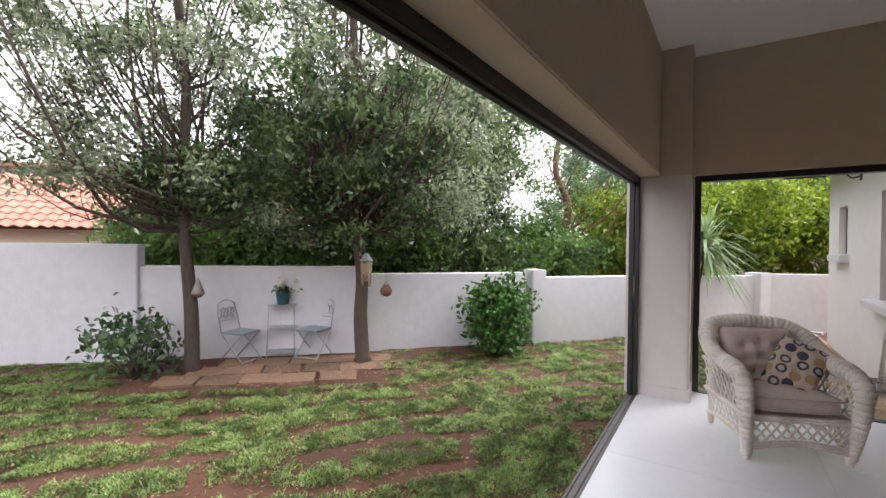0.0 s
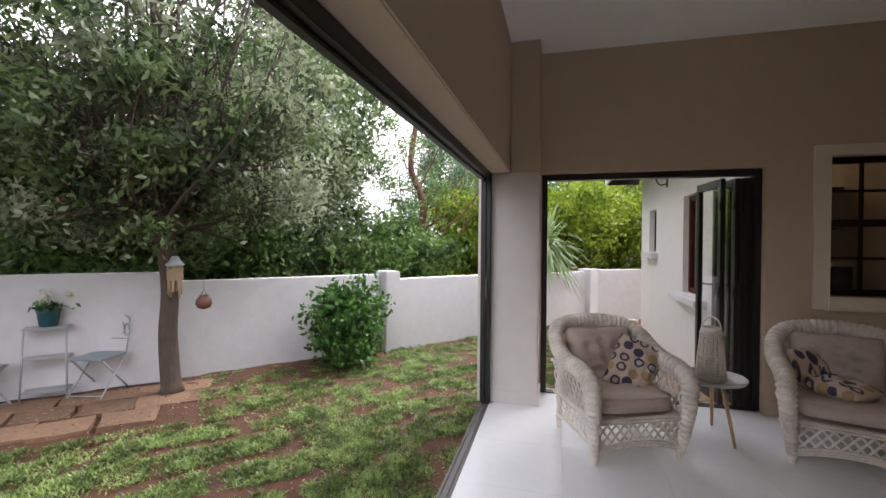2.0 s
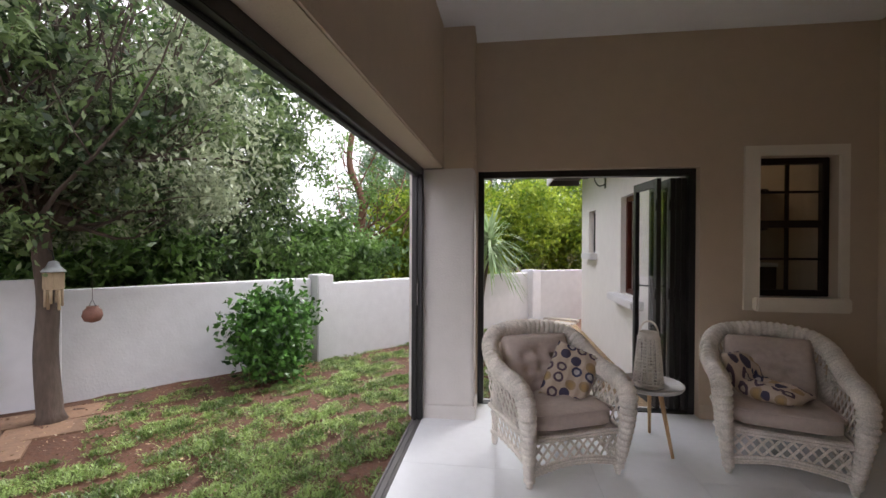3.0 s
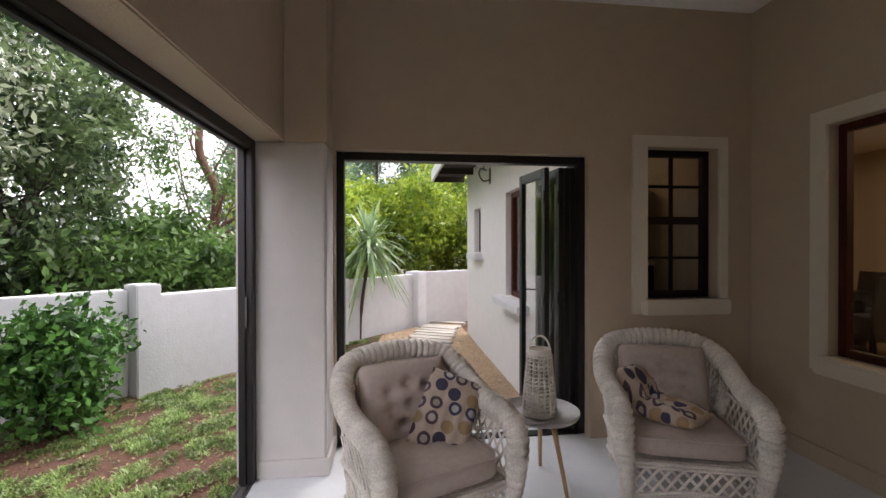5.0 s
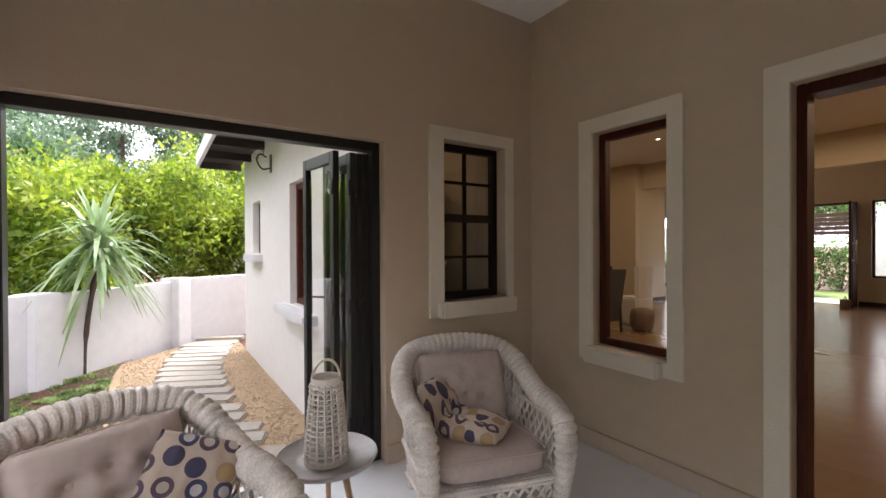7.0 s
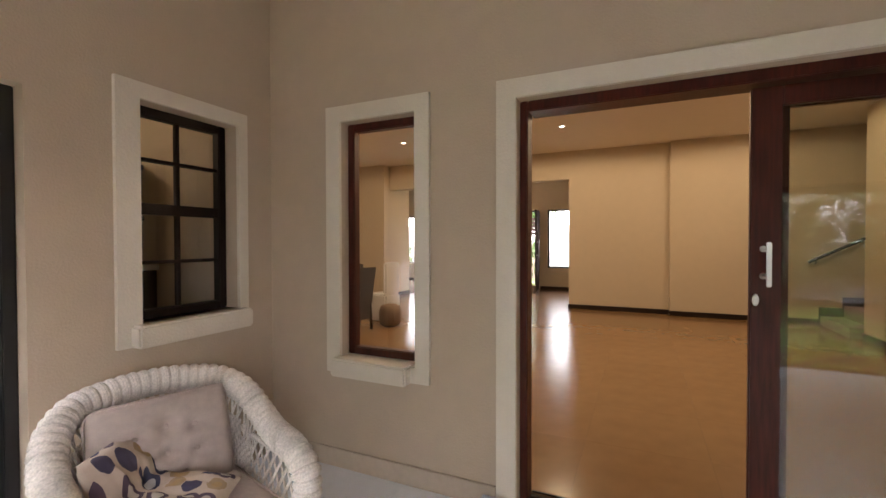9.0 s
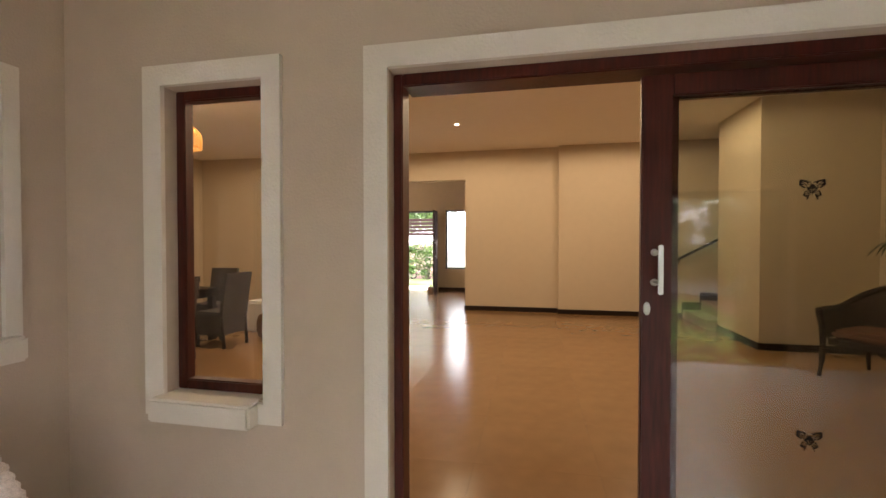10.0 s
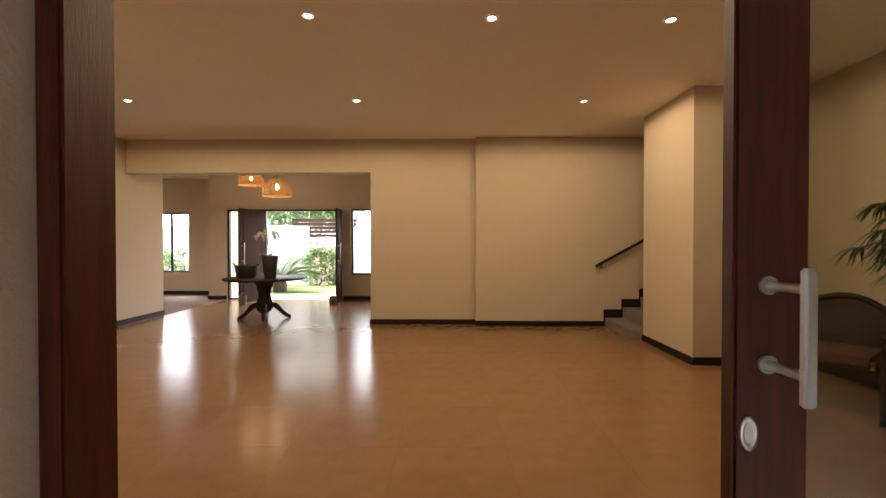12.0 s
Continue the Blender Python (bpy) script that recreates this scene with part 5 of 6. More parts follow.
NORTH = [(-1.6, 11.6, 1.7, 1.5, 1.4, LIME), (0.3, 12.4, 1.9, 1.5, 1.5, LIME), (2.2, 13.0, 1.9, 1.5, 1.6, LIME), (-3.4, 13.5, 2.5, 2.0, 2.4, BLUEGREEN), (-0.6, 16.0, 3.6, 2.6, 3.2, BLUEGREEN), (3.2, 16.5, 3.4, 2.4, 3.0, BLUEGREEN), (4.0, 13.6, 2.4, 1.5, 2.0, LIME), (1.2, 17.8, 4.4, 2.6, 3.0, BLUEGREEN), (-3.0, 17.5, 4.4, 2.4, 3.0, BLUEGREEN)]
for k, (x, y, h, w, hh, lf) in enumerate(NORTH):
    tree("hedge_tree", "bright lime green leafy tree behind garden wall" if lf is LIME else "tall blue-green leafy tree behind garden wall", [(x, y, -0.25), (x + 0.1, y, 0.6), (x, y + 0.1, h), (x, y, h + hh * 0.3)], 0.09,
         [((x, y, h), (w, w, hh), 115, 190, 0.22, 0.13)], lf, BARK, 8, "trees north of the garden", seed=60 + k)


def shrub(name, label, x, y, top, rx, n, per, size, leaf, seed, stems=9):
    rng = np.random.default_rng(seed)
    s = thing(name, label, "shrub", pose(x, y, GROUND))
    h = top - GROUND
    cl = clumps((0, 0, h * 0.53), (rx, rx, h * 0.47), n, rng, 0.3)
    cl[:, 2] = np.maximum(cl[:, 2], 0.06)
    for k in range(stems):
        bm = bmesh.new()
        limb(bm, (0.06 * math.cos(k), 0.06 * math.sin(k), -0.02), cl[k], 0.014, 0.004, rng, 5)
        part("stem", bm, BARK, s)
    pts = np.repeat(cl, per, axis=0) + rng.normal(size=(n * per, 3)) * 0.085
    pts[:, 2] = np.maximum(pts[:, 2], 0.03)
    c = new("foliage", quad_cloud("foliage", leaf_quads(pts, size, 0.1, 0.55, rng), leaf))
    c.parent = s
    return s


shrub("round_shrub", "rounded glossy green shrub by garden wall", -2.92, 4.62, 0.92, 0.43, 120, 40, 0.085, SHRUB, 5)
shrub("low_shrub", "loose low broad-leaved shrub near tree", -5.95, 1.15, 0.58, 0.50, 30, 20, 0.105, LOOSELEAF, 6, 18)

# ---- dracaena beside the gravel path ----
pm = thing("dracaena", "tall spiky dracaena with slender leaning trunk", "plant", pose(-0.62, 8.06, GROUND))
PALMLEAF = leaf_mat("dracaena_leaf", (0.16, 0.26, 0.10), (0.38, 0.48, 0.28), 0.35)
part("trunk", tube(bmesh.new(), smooth_path([(0, 0, -0.02), (0.03, 0, 0.5), (0.11, 0, 1.1), (0.17, 0, 1.62)], 5), [0.035, 0.03, 0.028, 0.026, 0.026] * 3 + [0.03], 10), BARK, pm)
prng2 = random.Random(4)
bm = bmesh.new()
for k in range(150):
    a, el = prng2.uniform(0, 6.28), prng2.uniform(-0.9, 1.35)
    L = prng2.uniform(0.62, 0.98)
    d = Vector((math.cos(a) * math.cos(el), math.sin(a) * math.cos(el), math.sin(el)))
    side = d.cross(Vector((0, 0, 1))).normalized() * 0.029
    base = Vector((0.17, 0, 1.60 + prng2.uniform(-0.25, 0.22)))
    prev = None
    for j in range(6):
        t = j / 5
        p = base + d * L * t + Vector((0, 0, -0.52 * L * t * t * (1 if el < 1 else 0.45)))
        w = (0.55, 1.0, 1.0, 0.8, 0.5, 0.06)[j]
        cur = (bm.verts.new(p - side * w), bm.verts.new(p + side * w))
        if prev:
            bm.faces.new((prev[0], prev[1], cur[1], cur[0]))
        prev = cur
part("leaf_rosette", bm, PALMLEAF, pm)

# ---- lawn of laid turf, litter ----
TURF = mat("turf_soil", (0.125, 0.052, 0.028), 0.95, vary=0.4, scale=6, bump=1.0, bump_scale=35, dark=(0.055, 0.026, 0.016))
ROWDIR = radians(47)
cu, su = math.cos(ROWDIR), math.sin(ROWDIR)
grng = np.random.default_rng(9)


def rough(p, scale, waves=14, seed=1):
    """A smooth random field between about -1 and 1."""
    r = np.random.default_rng(seed)
    k, ph = r.normal(size=(waves, 2)) * scale, r.uniform(0, 6.28, waves)
    return np.sin(p @ k.T + ph).sum(1) / math.sqrt(waves) / 1.2


bm = bmesh.new()
bmesh.ops.create_grid(bm, x_segments=90, y_segments=120, size=1.0)
co = np.array([(-0.2 - 4.9 * (1 - v.co.x), 2.6 + 6.1 * v.co.y) for v in bm.verts])
hz = 0.018 * rough(co, 2.0, seed=2) + 0.012 * rough(co, 9.0, seed=3)
for v, (x, y), h in zip(bm.verts, co, hz):
    v.co = (x, y, GROUND - 0.004 + h * max(0.0, min(1.0, (-0.5 - x) / 0.4)))
for f in bm.faces:
    f.smooth = True
structure("garden_soil", bm, TURF, "uneven red soil bed under patchy turf", "ground")

n = 900000
bl = np.stack([grng.uniform(-8.6, -0.3, n), grng.uniform(-3.0, 8.3, n)], 1)
d = inside_garden(bl)
uu, vv = bl[:, 0] * cu + bl[:, 1] * su, -bl[:, 0] * su + bl[:, 1] * cu
uu, vv = uu + 0.10 * rough(bl, 2.5, seed=4), vv + 0.07 * rough(bl, 3.5, seed=5)
row = np.floor(vv / 0.46)
gv = np.abs((vv / 0.46) % 1 - 0.5) * 2
gu = np.abs(((uu + row * 0.37) / 0.95) % 1 - 0.5) * 2
seam = np.clip((gv - 0.62) / 0.20, 0, 1) + np.clip((gu - 0.84) / 0.09, 0, 1) * 0.7
tuft = rough(bl, 26.0, 24, seed=17)
p = 0.98 + 0.26 * rough(bl, 1.4, seed=6) + 0.50 * rough(bl, 8.0, seed=7) + 0.42 * tuft - 1.55 * seam * np.clip(0.85 + 0.5 * rough(bl, 1.8, seed=8), 0.15, 1)
p -= 0.62 * np.clip((0.75 - d) / 0.65, 0, 1)
paved = (np.abs((bl[:, 0] + 5.1) * 0.680 - (bl[:, 1] - 2.35) * 0.733 - 0.25) < 0.75) & (np.abs((bl[:, 0] + 5.1) * 0.733 + (bl[:, 1] - 2.35) * 0.680) < 1.45)
keep = (grng.random(n) < np.clip(p, 0.012, 1)) & (d > 0.06) & ~paved & ((bl[:, 0] < -1.0) | (bl[:, 1] > 3.95))
bl, pk, tuft = bl[keep], np.clip(p[keep], 0.1, 1), tuft[keep]
n = len(bl)
base = np.concatenate([bl, np.full((n, 1), GROUND + 0.0)], 1)
ang = grng.uniform(0, 2 * np.pi, n)
lean = np.stack([np.cos(ang), np.sin(ang), np.zeros(n)], 1) * grng.uniform(0.01, 0.05, (n, 1))
hgt = np.stack([np.zeros(n), np.zeros(n), grng.uniform(0.014, 0.036, n) * (0.55 + 0.5 * pk) * np.clip(1.0 + 0.35 * tuft, 0.5, 1.7)], 1)
wid = np.stack([-np.sin(ang), np.cos(ang), np.zeros(n)], 1) * grng.uniform(0.0028, 0.0062, (n, 1))
mid = base + lean * 0.4 + hgt * 0.7
gq = np.stack([base, mid + wid, base + lean + hgt, mid - wid], 1)
GRASS = leaf_mat("grass_blade", (0.075, 0.130, 0.024), (0.33, 0.455, 0.145), 0.38, 4.5)
tagged(new("grass", quad_cloud("grass", gq, GRASS)), "short patchy green lawn grass", "grass", "", "stuff")
n = 11000
lp = np.stack([grng.uniform(-8, -0.95, n), grng.uniform(-2, 7.6, n)], 1)
lp = lp[inside_garden(lp) > 0.05]
lc = np.concatenate([lp, np.full((len(lp), 1), GROUND + 0.012)], 1)
lq = leaf_quads(lc, 0.030, 0.0, 0.5, grng)
lq[:, :, 2] = GROUND + 0.022 + (lq[:, :, 2] - GROUND - 0.012) * 0.45
LITTER = leaf_mat("dry_leaf", (0.13, 0.075, 0.035), (0.46, 0.34, 0.20), 0.1)
tagged(new("leaf_litter", quad_cloud("leaf_litter", lq, LITTER)), "scattered dry fallen leaves on lawn", "leaves", "", "stuff")

# ---- sandstone paving beneath the bistro set ----
PAVE = mat("sandstone_paving", (0.25, 0.15, 0.095), 0.92, vary=0.6, scale=5, bump=0.4, bump_scale=40, obrand=0.6)
pv = thing("paving", "irregular tan sandstone paving slabs by the wall", "paving")
pv["kind"] = "structure"
prg = random.Random(12)
dirv, nrm = Vector((0.733, 0.680, 0)), Vector((0.680, -0.733, 0))
start = Vector((-6.02, 1.92, 0))
for i in range(6):
    for j in range(3):
        if (i, j) in ((5, 2), (0, 0)):
            continue
        c = start + dirv * (0.10 + 0.44 * i + 0.2 * (j % 2) + prg.uniform(-0.04, 0.04)) + nrm * (0.18 + 0.37 * j + prg.uniform(-0.04, 0.04))
        bm = bmesh.new()
        pts = []
        for a, b in ((-1, -1), (0, -1.04), (1, -1), (1.03, 0), (1, 1), (0, 1.03), (-1, 1), (-1.03, 0)):
            pts.append(c + dirv * (a * 0.222 * prg.uniform(0.86, 1.03)) + nrm * (b * 0.187 * prg.uniform(0.86, 1.03)))
        lo = [bm.verts.new((p.x, p.y, GROUND - 0.03)) for p in pts]
        hi = [bm.verts.new((p.x, p.y, GROUND + 0.018 + prg.uniform(-0.004, 0.004))) for p in pts]
        for k in range(8):
            bm.faces.new((lo[k], lo[(k + 1) % 8], hi[(k + 1) % 8], hi[k]))
        bm.faces.new(hi)
        part("paving_slab", bm, PAVE, pv)

# ---- bistro chairs, plant stand, hanging pots ----
PALEIRON = mat("pale_painted_iron", (0.40, 0.42, 0.43), 0.5, vary=0.2, metal=0.2)
BLUESEAT = mat("pale_blue_seat", (0.26, 0.31, 0.34), 0.55, vary=0.15)


def bistro_chair(m):
    c = thing("bistro_chair", "pale painted folding iron bistro chair", "chair", m, "bistro chairs by the wall")
    part("seat", boxes((-0.20, -0.20, 0.425, 0.20, 0.20, 0.45), bevel=0.01), BLUESEAT, c, "pale blue-grey seat pad")
    for s in (1, -1):
        part("leg", tube(bmesh.new(), [(s * 0.19, -0.22, 0), (s * 0.19, 0.18, 0.43)], 0.010, 8), PALEIRON, c)
        part("leg", tube(bmesh.new(), [(s * 0.175, 0.24, 0), (s * 0.175, -0.18, 0.43)], 0.010, 8), PALEIRON, c)
        part("back_post", tube(bmesh.new(), [(s * 0.18, 0.19, 0.44), (s * 0.18, 0.26, 0.70), (s * 0.15, 0.29, 0.84)], 0.009, 8), PALEIRON, c)
    part("crossbar", tube(bmesh.new(), [(-0.19, -0.20, 0.03), (0.19, -0.20, 0.03)], 0.008, 6), PALEIRON, c)
    sc = bmesh.new()
    for k in range(5):
        x = -0.12 + 0.06 * k
        for s in (1, -1):
            tube(sc, [(x + s * 0.028 * math.cos(a), 0.27 + 0.02 * math.sin(a / 2), 0.70 + 0.075 * math.sin(a) + 0.02 * (k % 2)) for a in [q * 0.5 for q in range(12)]], 0.0055, 5)
    tube(sc, [(-0.15, 0.29, 0.84), (-0.08, 0.30, 0.88), (0, 0.30, 0.90), (0.08, 0.30, 0.88), (0.15, 0.29, 0.84)], 0.008, 6)
    tube(sc, [(-0.18, 0.235, 0.60), (0.18, 0.235, 0.60)], 0.007, 6)
    part("scroll_back", sc, PALEIRON, c, "scrolled iron backrest")


bistro_chair(pose(-5.52, 2.22, GROUND + 0.015, 0, 0, 104) @ Matrix.Scale(0.88, 4))
bistro_chair(pose(-4.90, 2.90, GROUND + 0.015, 0, 0, 14) @ Matrix.Scale(0.88, 4))
ps = thing("plant_stand", "pale metal three-tier plant stand", "plant stand", pose(-5.30, 2.70, GROUND + 0.015, 0, 0, 43))
for x in (-0.17, 0.17):
    for y in (-0.10, 0.12):
        part("post", tube(bmesh.new(), [(x * 1.05, y - (0.06 if y < 0 else 0), 0), (x * 0.95, y, 0.72)], 0.009, 8), PALEIRON, ps)
for z in (0.07, 0.40, 0.70):
    sh = bmesh.new()
    for k in range(7):
        box(sh, -0.18, -0.12 + k * 0.036, z, 0.18, -0.12 + k * 0.036 + 0.022, z + 0.012)
    part("shelf", sh, PALEIRON, ps)
BLUEPOT = mat("teal_glazed_pot", (0.02, 0.10, 0.12), 0.25, vary=0.3)
fp = thing("flower_pot", "teal glazed pot with white flowers", "flower pot", ps.matrix_world @ pose(0, 0.0, 0.712))
part("pot", lathe(bmesh.new(), [(0.065, 0), (0.075, 0.01), (0.095, 0.15), (0.10, 0.155), (0.10, 0.17), (0.085, 0.168), (0.08, 0.14)], 20), BLUEPOT, fp)
WHITEPETAL = leaf_mat("white_petal", (0.55, 0.55, 0.42), (0.85, 0.85, 0.78), 0.2)
frng = np.random.default_rng(31)
for k in range(9):
    head = np.array([0, 0, 0.27]) + frng.normal(size=3) * np.array([0.07, 0.07, 0.035])
    fl = new("flower_head", quad_cloud("flower_head", leaf_quads(head + frng.normal(size=(14, 3)) * 0.016, 0.04, 0, 0.8, frng), WHITEPETAL))
    fl.parent = fp
c = new("leaves", quad_cloud("leaves", leaf_quads(np.array([0, 0, 0.20]) + nrng.normal(size=(120, 3)) * np.array([0.07, 0.07, 0.03]), 0.06, 0, 0.5), SHRUB))
c.parent = fp
WEATHERED = mat("weathered_wood", (0.40, 0.30, 0.20), 0.85, vary=0.3, scale=10, stretch=(4, 4, 0.6))
wc2 = thing("wind_chime", "weathered wooden wind chime with hanging tubes", "wind chime", pose(-4.10, 3.06, 0))
part("roof", lathe(bmesh.new(), [(0.085, 1.15), (0.088, 1.16), (0.05, 1.20), (0.035, 1.24), (0.01, 1.25)], 14), PALEIRON, wc2)
part("body", boxes((-0.055, -0.055, 1.0, 0.055, 0.055, 1.15), bevel=0.006), WEATHERED, wc2)
for k in range(6):
    a = k * math.pi / 3
    part("chime_tube", tube(bmesh.new(), [(0.055 * math.cos(a), 0.055 * math.sin(a), 0.82 + 0.03 * (k % 3)), (0.055 * math.cos(a), 0.055 * math.sin(a), 1.0)], 0.012, 8), WEATHERED, wc2)
part("hook", tube(bmesh.new(), [(0, 0, 1.24), (-0.02, 0.01, 1.33), (-0.15, 0.06, 1.36)], 0.006, 6), BLACKALU, wc2)
TERRA = mat("dark_terracotta", (0.16, 0.07, 0.05), 0.7, vary=0.3, scale=14)
hp = thing("hanging_pot", "round dark terracotta pot hung from the tree", "pot", pose(-3.94, 3.27, 0.06))
part("pot", lathe(bmesh.new(), [(0.02, 0.62), (0.06, 0.635), (0.08, 0.68), (0.07, 0.73), (0.042, 0.755), (0.047, 0.77)], 20), TERRA, hp)
part("hanger", tube(bmesh.new(), [(-0.042, 0, 0.76), (0, 0, 0.83), (0.042, 0, 0.76)], 0.003, 5), BLACKALU, hp)
part("string", tube(bmesh.new(), [(0, 0, 0.83), (-0.02, 0.01, 1.3), (-0.06, 0.0, 1.75)], 0.0018, 5), BARK, hp)

FEEDER = mat("weathered_grey_tin", (0.26, 0.235, 0.22), 0.7, vary=0.4, scale=20)
bf = thing("bird_feeder", "small grey cone bird feeder on tree trunk", "bird feeder", pose(-5.54, 1.67, 0.80))
part("cone", lathe(bmesh.new(), [(0.07, -0.06), (0.075, -0.04), (0.03, 0.08), (0.01, 0.14)], 14), FEEDER, bf)
part("bowl", lathe(bmesh.new(), [(0.03, -0.10), (0.06, -0.075), (0.065, -0.06)], 14), TERRA, bf)

# ---- garden wall piers ----
def pier(x, y, w, top, turn, i):
    bm = boxes((-w / 2, -0.16, GROUND - 0.2, w / 2, 0.16, top), bevel=0.012)
    bm.transform(pose(x, y, 0, 0, 0, turn))
    structure("garden_pier_%d" % i, bm, WHITEWALL, "white painted pier of the garden wall", "pillar")


pier(-2.76, 5.60, 0.24, 0.985, 50, 1)
pier(-0.97, 7.66, 0.30, 0.87, 51, 2)
pier(0.42, 9.36, 0.30, 0.885, 51, 3)
pier(-4.62, 3.50, 0.12, 1.04, 47, 4)

# ---- gravel bed and stepping stones ----
GRAVEL = mat("tan_gravel_bed", (0.38, 0.27, 0.17), 0.95, vary=0.3, scale=14, bump=0.8, bump_scale=120)
bm = bmesh.new()
vs = [bm.verts.new((x, y, GROUND + 0.004)) for x, y in ((-0.2, 3.85), (1.30, 3.85), (1.30, 9.7), (0.45, 9.1), (-0.25, 8.3), (-0.35, 7.0), (-0.25, 5.5))]
bm.faces.new(vs)
structure("gravel_bed", bm, GRAVEL, "tan gravel bed along the house wing", "gravel")
m_ = 5200
gx, gy = grng.uniform(-0.25, 1.29, m_), grng.uniform(3.85, 9.4, m_)
gx = np.where(gx < -0.22, -0.2, gx)
keep = gy < 8.6 + gx * 0.7
gc = np.stack([gx[keep], gy[keep], np.full(keep.sum(), GROUND + 0.008)], 1)
r = grng.uniform(0.008, 0.018, (len(gc), 1))
ang = grng.uniform(0, 6.28, len(gc))
ex = np.stack([np.cos(ang), np.sin(ang), np.zeros(len(gc))], 1) * r
ey = np.stack([-np.sin(ang), np.cos(ang), np.zeros(len(gc))], 1) * r * 0.75
ez = np.array([[0, 0, 0.6]]) * r
pq = []
for a, b in ((ex, ey), (ey, -ex), (-ex, -ey), (-ey, ex)):
    pq.append(np.stack([gc + a * 0.6 + ez, gc + a, gc + b, gc + b * 0.6 + ez], 1))
pq.append(np.stack([gc + ex * 0.6 + ez, gc + ey * 0.6 + ez, gc - ex * 0.6 + ez, gc - ey * 0.6 + ez], 1))
PEBBLE = mat("tan_pebble", (0.50, 0.37, 0.24), 0.85, vary=0.5, scale=40, island=True, obrand=1.0)
tagged(new("gravel", quad_cloud("gravel", np.concatenate(pq), PEBBLE)), "loose tan gravel pebbles", "gravel", "", "stuff")
STONE = mat("grey_stepping_stone", (0.36, 0.325, 0.285), 0.9, vary=0.3, scale=8, bump=0.5, bump_scale=50, obrand=0.4)
CENTRES = [(4.35, 0.62), (4.95, 0.55), (5.55, 0.50), (6.15, 0.47), (6.7, 0.46), (7.2, 0.49), (7.7, 0.57), (8.15, 0.68), (8.6, 0.80), (9.0, 0.93), (9.4, 1.05)]
for k, (y, x) in enumerate(CENTRES):
    for half in ((0,) if k > 8 else (0, 1)):
        bm = bmesh.new()
        box(bm, -0.38, -0.10, -0.03, 0.38, 0.10, 0.035, bevel=0.012)
        for v in bm.verts:
            v.co += Vector((0.012 * math.sin(v.co.y * 40 + k), 0.012 * math.sin(v.co.x * 17 + k * 2), 0))
        bm.transform(pose(x + 0.02 * half, y + 0.25 * half, GROUND, 0, 0, -27 + 3 * math.sin(k * 2 + half)))
        whole("stepping_stone", bm, STONE, "weathered grey sleeper-like stepping stone in gravel", "stepping stone", "stepping stones")

# ---- wing: eave and wall lamp ----
ROOFDARK = mat("dark_eave_timber", (0.03, 0.022, 0.018), 0.8, vary=0.3)
ev = thing("wing_roof", "dark timbered roof eave of the wing", "roof")
part("soffit", boxes((0.72, 3.9, 2.70, 1.30, 8.75, 2.74), bevel=0.004), ROOFDARK, ev)
part("fascia", boxes((0.68, 3.9, 2.62, 0.72, 8.75, 2.82), bevel=0.004), WHITEWALL, ev, "white fascia board")
for y in (5.0, 5.9, 6.8, 7.7, 8.6):
    part("rafter", boxes((0.72, y, 2.60, 1.30, y + 0.06, 2.70), bevel=0.004), ROOFDARK, ev)
wlm = thing("wall_lamp", "black iron scroll wall lamp with glass bowl", "wall lamp", pose(1.30, 6.45, 2.42))
part("bracket", tube(bmesh.new(), smooth_path([(0, 0, -0.1), (-0.10, 0, -0.12), (-0.16, 0, -0.02), (-0.12, 0, 0.05), (-0.05, 0, 0.02)], 5), 0.010, 6), BLACKALU, wlm)
part("shade", lathe(bmesh.new(), [(0.03, 0.0), (0.07, 0.04), (0.085, 0.10), (0.08, 0.10), (0.06, 0.045)], 16, (-0.15, 0, 0.0)), GLASS, wlm)
part("back_plate", boxes((-0.012, -0.04, -0.16, 0.0, 0.04, 0.06), bevel=0.004), BLACKALU, wlm)

# ---- neighbour's tiled roof ----
ROOFTILE = mat("terracotta_roof_tile", (0.46, 0.205, 0.145), 0.8, vary=0.3, scale=4, obrand=0.8)
nh = thing("neighbour_house", "neighbouring house with terracotta tiled roof", "house", pose(-15.6, 3.4, 0, 0, 0, 50))
part("wall", boxes((-4.5, 0.5, -0.3, 6.2, 5.5, 1.75)), INWALL, nh)
tb = bmesh.new()
pw, pl = 0.30, 0.36
for k in range(8):
    u0, u1 = pw * k / 8, pw * (k + 1) / 8
    z0, z1 = [0.045 * math.sin(math.pi * min(1, u / (pw * 0.65))) if u < pw * 0.65 else -0.022 * math.sin(math.pi * (u - pw * 0.65) / (pw * 0.35)) for u in (u0, u1)]
    tb.faces.new([tb.verts.new(v) for v in ((u0, 0, z0 + 0.03), (u1, 0, z1 + 0.03), (u1, pl, z1), (u0, pl, z0))])
    tb.faces.new([tb.verts.new(v) for v in ((u0, 0, z0), (u1, 0, z1), (u1, 0, z1 + 0.03), (u0, 0, z0 + 0.03))])
tile_me = mesh_of("roof_tile", tb, ROOFTILE)
slope = math.atan2(2.0, 3.0)
rf = part("roof", boxes((-4.8, 0, -0.06, 6.4, 3.7, -0.01)), ROOFDARK, nh)
rf.matrix_local = pose(0, -0.1, 1.72, math.degrees(slope), 0, 0)
for r_ in range(9):
    for c_ in range(32):
        o = new("roof_tile", tile_me)
        o.parent = rf
        o.matrix_local = pose(-3.6 + c_ * 0.30, -0.05 + r_ * 0.345, 0.03, 0, 0, 0)
part("ridge", tube(bmesh.new(), [(-4.8, 3.0, 3.83), (6.4, 3.0, 3.83)], 0.10, 8), ROOFTILE, nh)

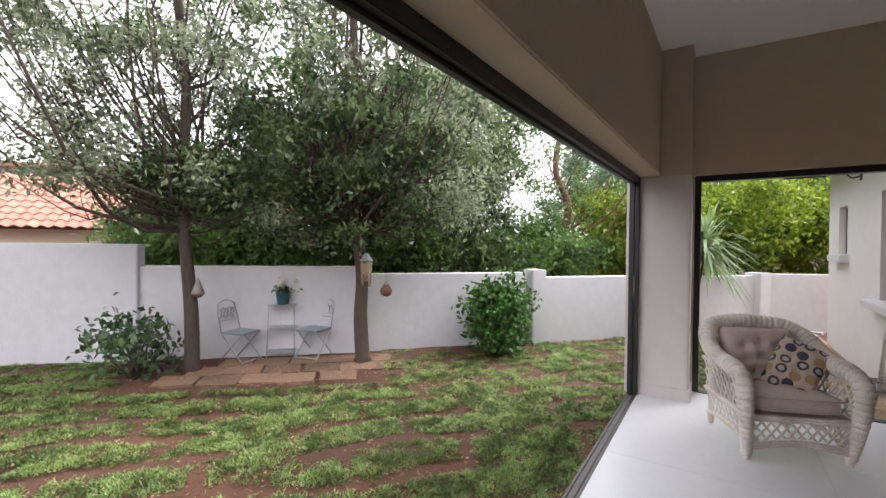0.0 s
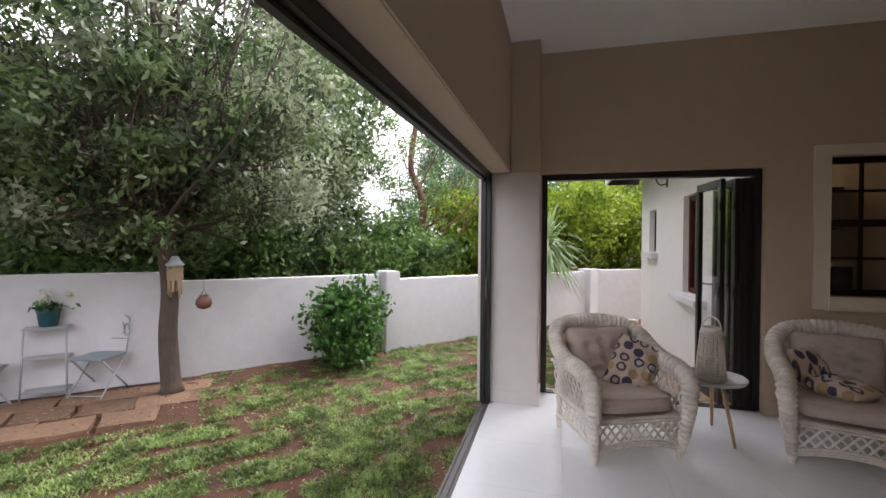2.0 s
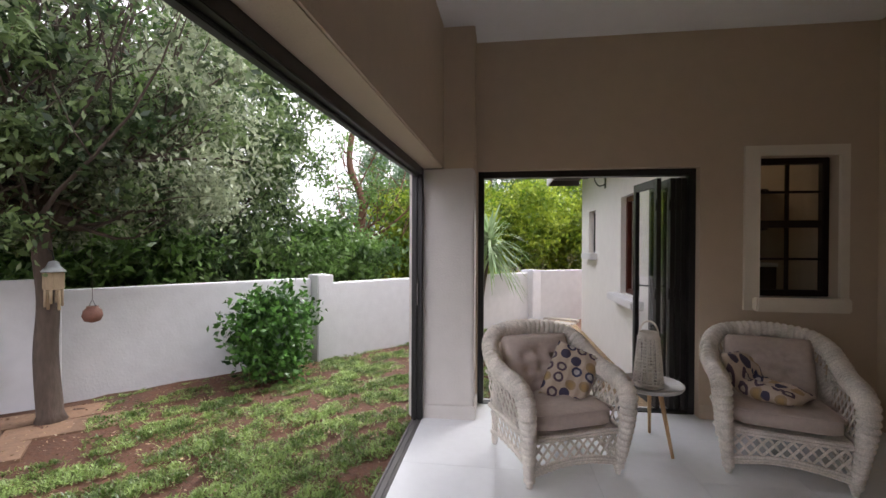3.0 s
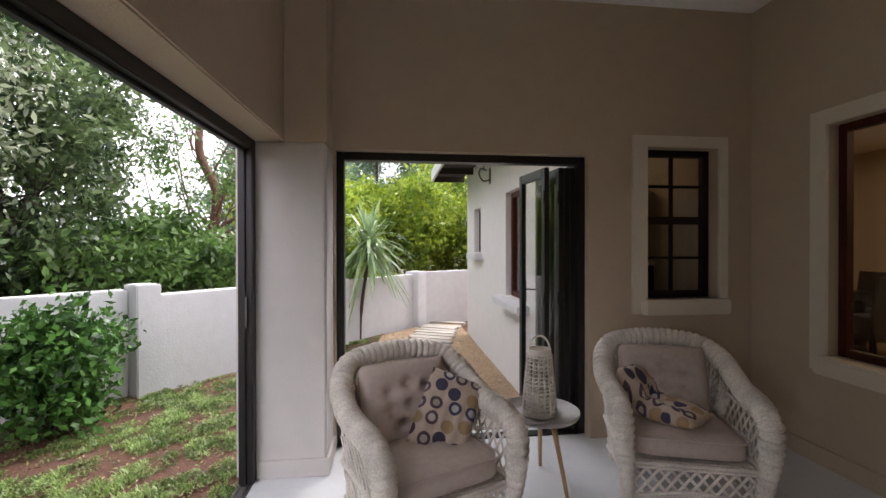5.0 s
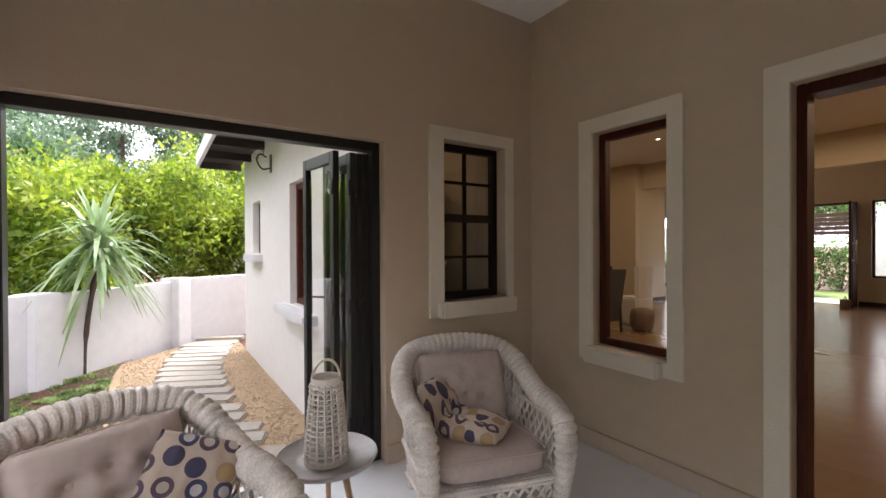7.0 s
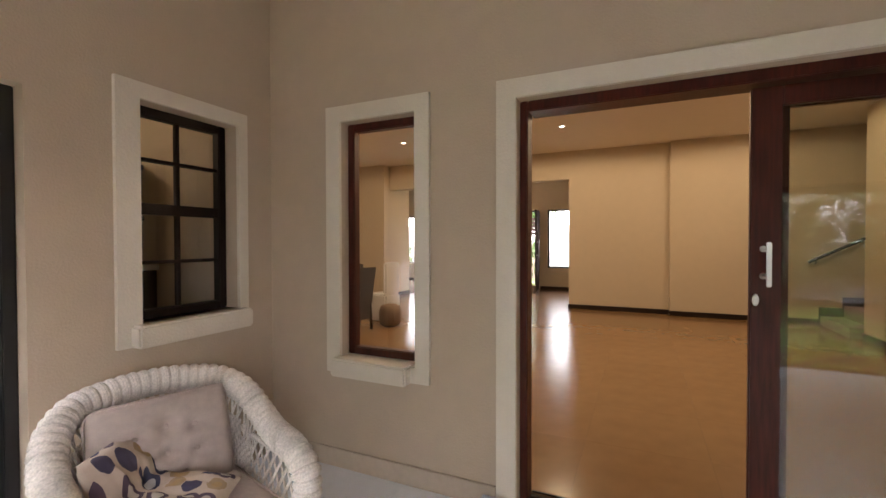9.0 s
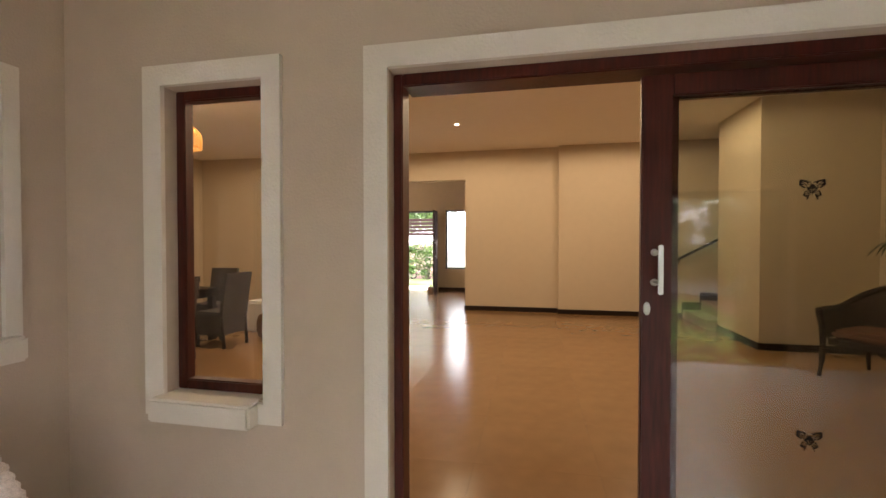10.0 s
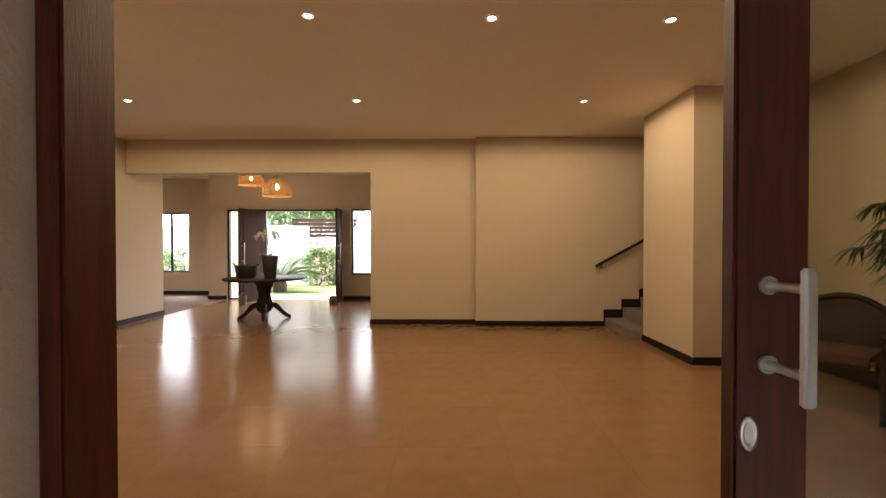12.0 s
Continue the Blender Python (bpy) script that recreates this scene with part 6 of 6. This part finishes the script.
# ---- front yard seen through the hall ----
yard = structure("front_wall", boxes((19.0, 6.75, -0.2, 19.25, 13.5, 2.15), (18.9, 1.5, -0.2, 19.15, 5.25, 2.1), bevel=0.01), WHITEWALL, "white painted front yard wall")
fence = thing("slatted_fence", "dark brown horizontal slatted timber fence", "fence")
for k in range(5):
    part("slat", boxes((20.0, 5.0, 1.72 + k * 0.16, 20.03, 7.7, 1.85 + k * 0.16), bevel=0.004), FRONTDOOR, fence)
for y in (5.1, 7.5):
    part("post", boxes((20.03, y, -0.2, 20.12, y + 0.1, 2.35), bevel=0.004), FRONTDOOR, fence)
for k, (x, y, top, rx) in enumerate(((18.8, 6.3, 1.5, 0.5), (18.8, 5.6, 1.55, 0.5))):
    shrub("hedge_bush", "clipped green hedge bush in front yard", x, y, top, rx, 60, 26, 0.10, MIDGREEN, 80 + k)
cy = thing("cycad", "spiky green cycad in front yard bed", "plant", pose(16.6, 6.9, GROUND) @ Matrix.Scale(1.5, 4))
for k in range(34):
    a, el = k * 2.4, 0.25 + 0.9 * (k % 7) / 7
    fr = bmesh.new()
    pts = [Vector((math.cos(a) * math.cos(el) * t, math.sin(a) * math.cos(el) * t, 0.3 + math.sin(el) * t - 0.35 * t * t)) for t in (0, 0.25, 0.5, 0.75, 1.0)]
    tube(fr, pts, 0.008, 4)
    for i in range(22):
        t = i / 21 * 3.9
        p = pts[int(t)].lerp(pts[int(t) + 1], t - int(t))
        for s in (1, -1):
            d = Vector((-math.sin(a) * s, math.cos(a) * s, 0.25)) * 0.19
            e = Vector((math.cos(a), math.sin(a), 0)) * 0.020
            fr.faces.new([fr.verts.new(p + o) for o in (-e, d * 0.6 - e, d, d * 0.6 + e)])
    part("frond", fr, SHRUB, cy)
part("stem", lathe(bmesh.new(), [(0.15, -0.02), (0.16, 0.2), (0.08, 0.34)], 14), BARK, cy)
shrub("yard_bush", "low green bush outside the hall window", 16.2, 10.4, 1.15, 0.75, 75, 32, 0.10, MIDGREEN, 90)
tree("street_tree", "leafy tree beyond the front yard wall", [(22.5, 8.5, -0.3), (22.5, 8.5, 1.5), (22.4, 8.4, 3.4)], 0.15, [((22.5, 8.3, 3.5), (2.4, 3.2, 1.7), 130, 130, 0.4, 0.17)], MIDGREEN, BARK, 10, "trees in the street", seed=95)
LAWNFLAT = mat("front_lawn", (0.16, 0.22, 0.06), 0.95, vary=0.4, scale=8, bump=0.6, bump_scale=60)
structure("front_lawn", boxes((14.6, 2.0, -0.3, 19.0, 7.6, -0.16)), LAWNFLAT, "mown front yard lawn", "lawn")
structure("front_step", boxes((13.25, 3.2, -0.3, 14.6, 7.2, -0.02), bevel=0.01), WHITETOP, "pale tiled entrance landing", "step")

# ---- floor tiles ----
def tile_floor(parent_name, label, x0, x1, y0, y1, z, size, material, limit=300, skip=None):
    par = thing(parent_name, label, "floor")
    par["kind"] = "structure"
    bm = boxes((0, 0, -0.012, size - 0.0012, size - 0.0012, 0))
    me = mesh_of("floor_tile", bm, material)
    nx, ny = int(math.ceil((x1 - x0) / size)), int(math.ceil((y1 - y0) / size))
    for i in range(nx):
        for j in range(ny):
            x, y = x0 + i * size, y0 + j * size
            if skip and skip(x + size / 2, y + size / 2):
                continue
            o = new("floor_tile", me)
            o.parent = par
            sx, sy = min(1.0, (x1 - x) / size), min(1.0, (y1 - y) / size)
            o.matrix_local = Matrix.Translation((x, y, z)) @ Matrix.Diagonal((sx, sy, 1, 1))


tile_floor("porch_floor", "pale grey glossy porch floor tiles", -0.865, 2.76, -3.5, 3.60, 0.0, 0.6, PORCHTILE)
tile_floor("living_floor", "tan glossy living room floor tiles", 2.83, 13.06, -2.9, 8.6, 0.03, 0.75, INTILE, skip=lambda x, y: (x > 9.9 and (y < 1.4 or y > 7.0)) or (x > 9.4 and y > 7.0) or (x < 2.9 and y > 3.7) or (7.2 < x < 9.5 and y < -1.8))
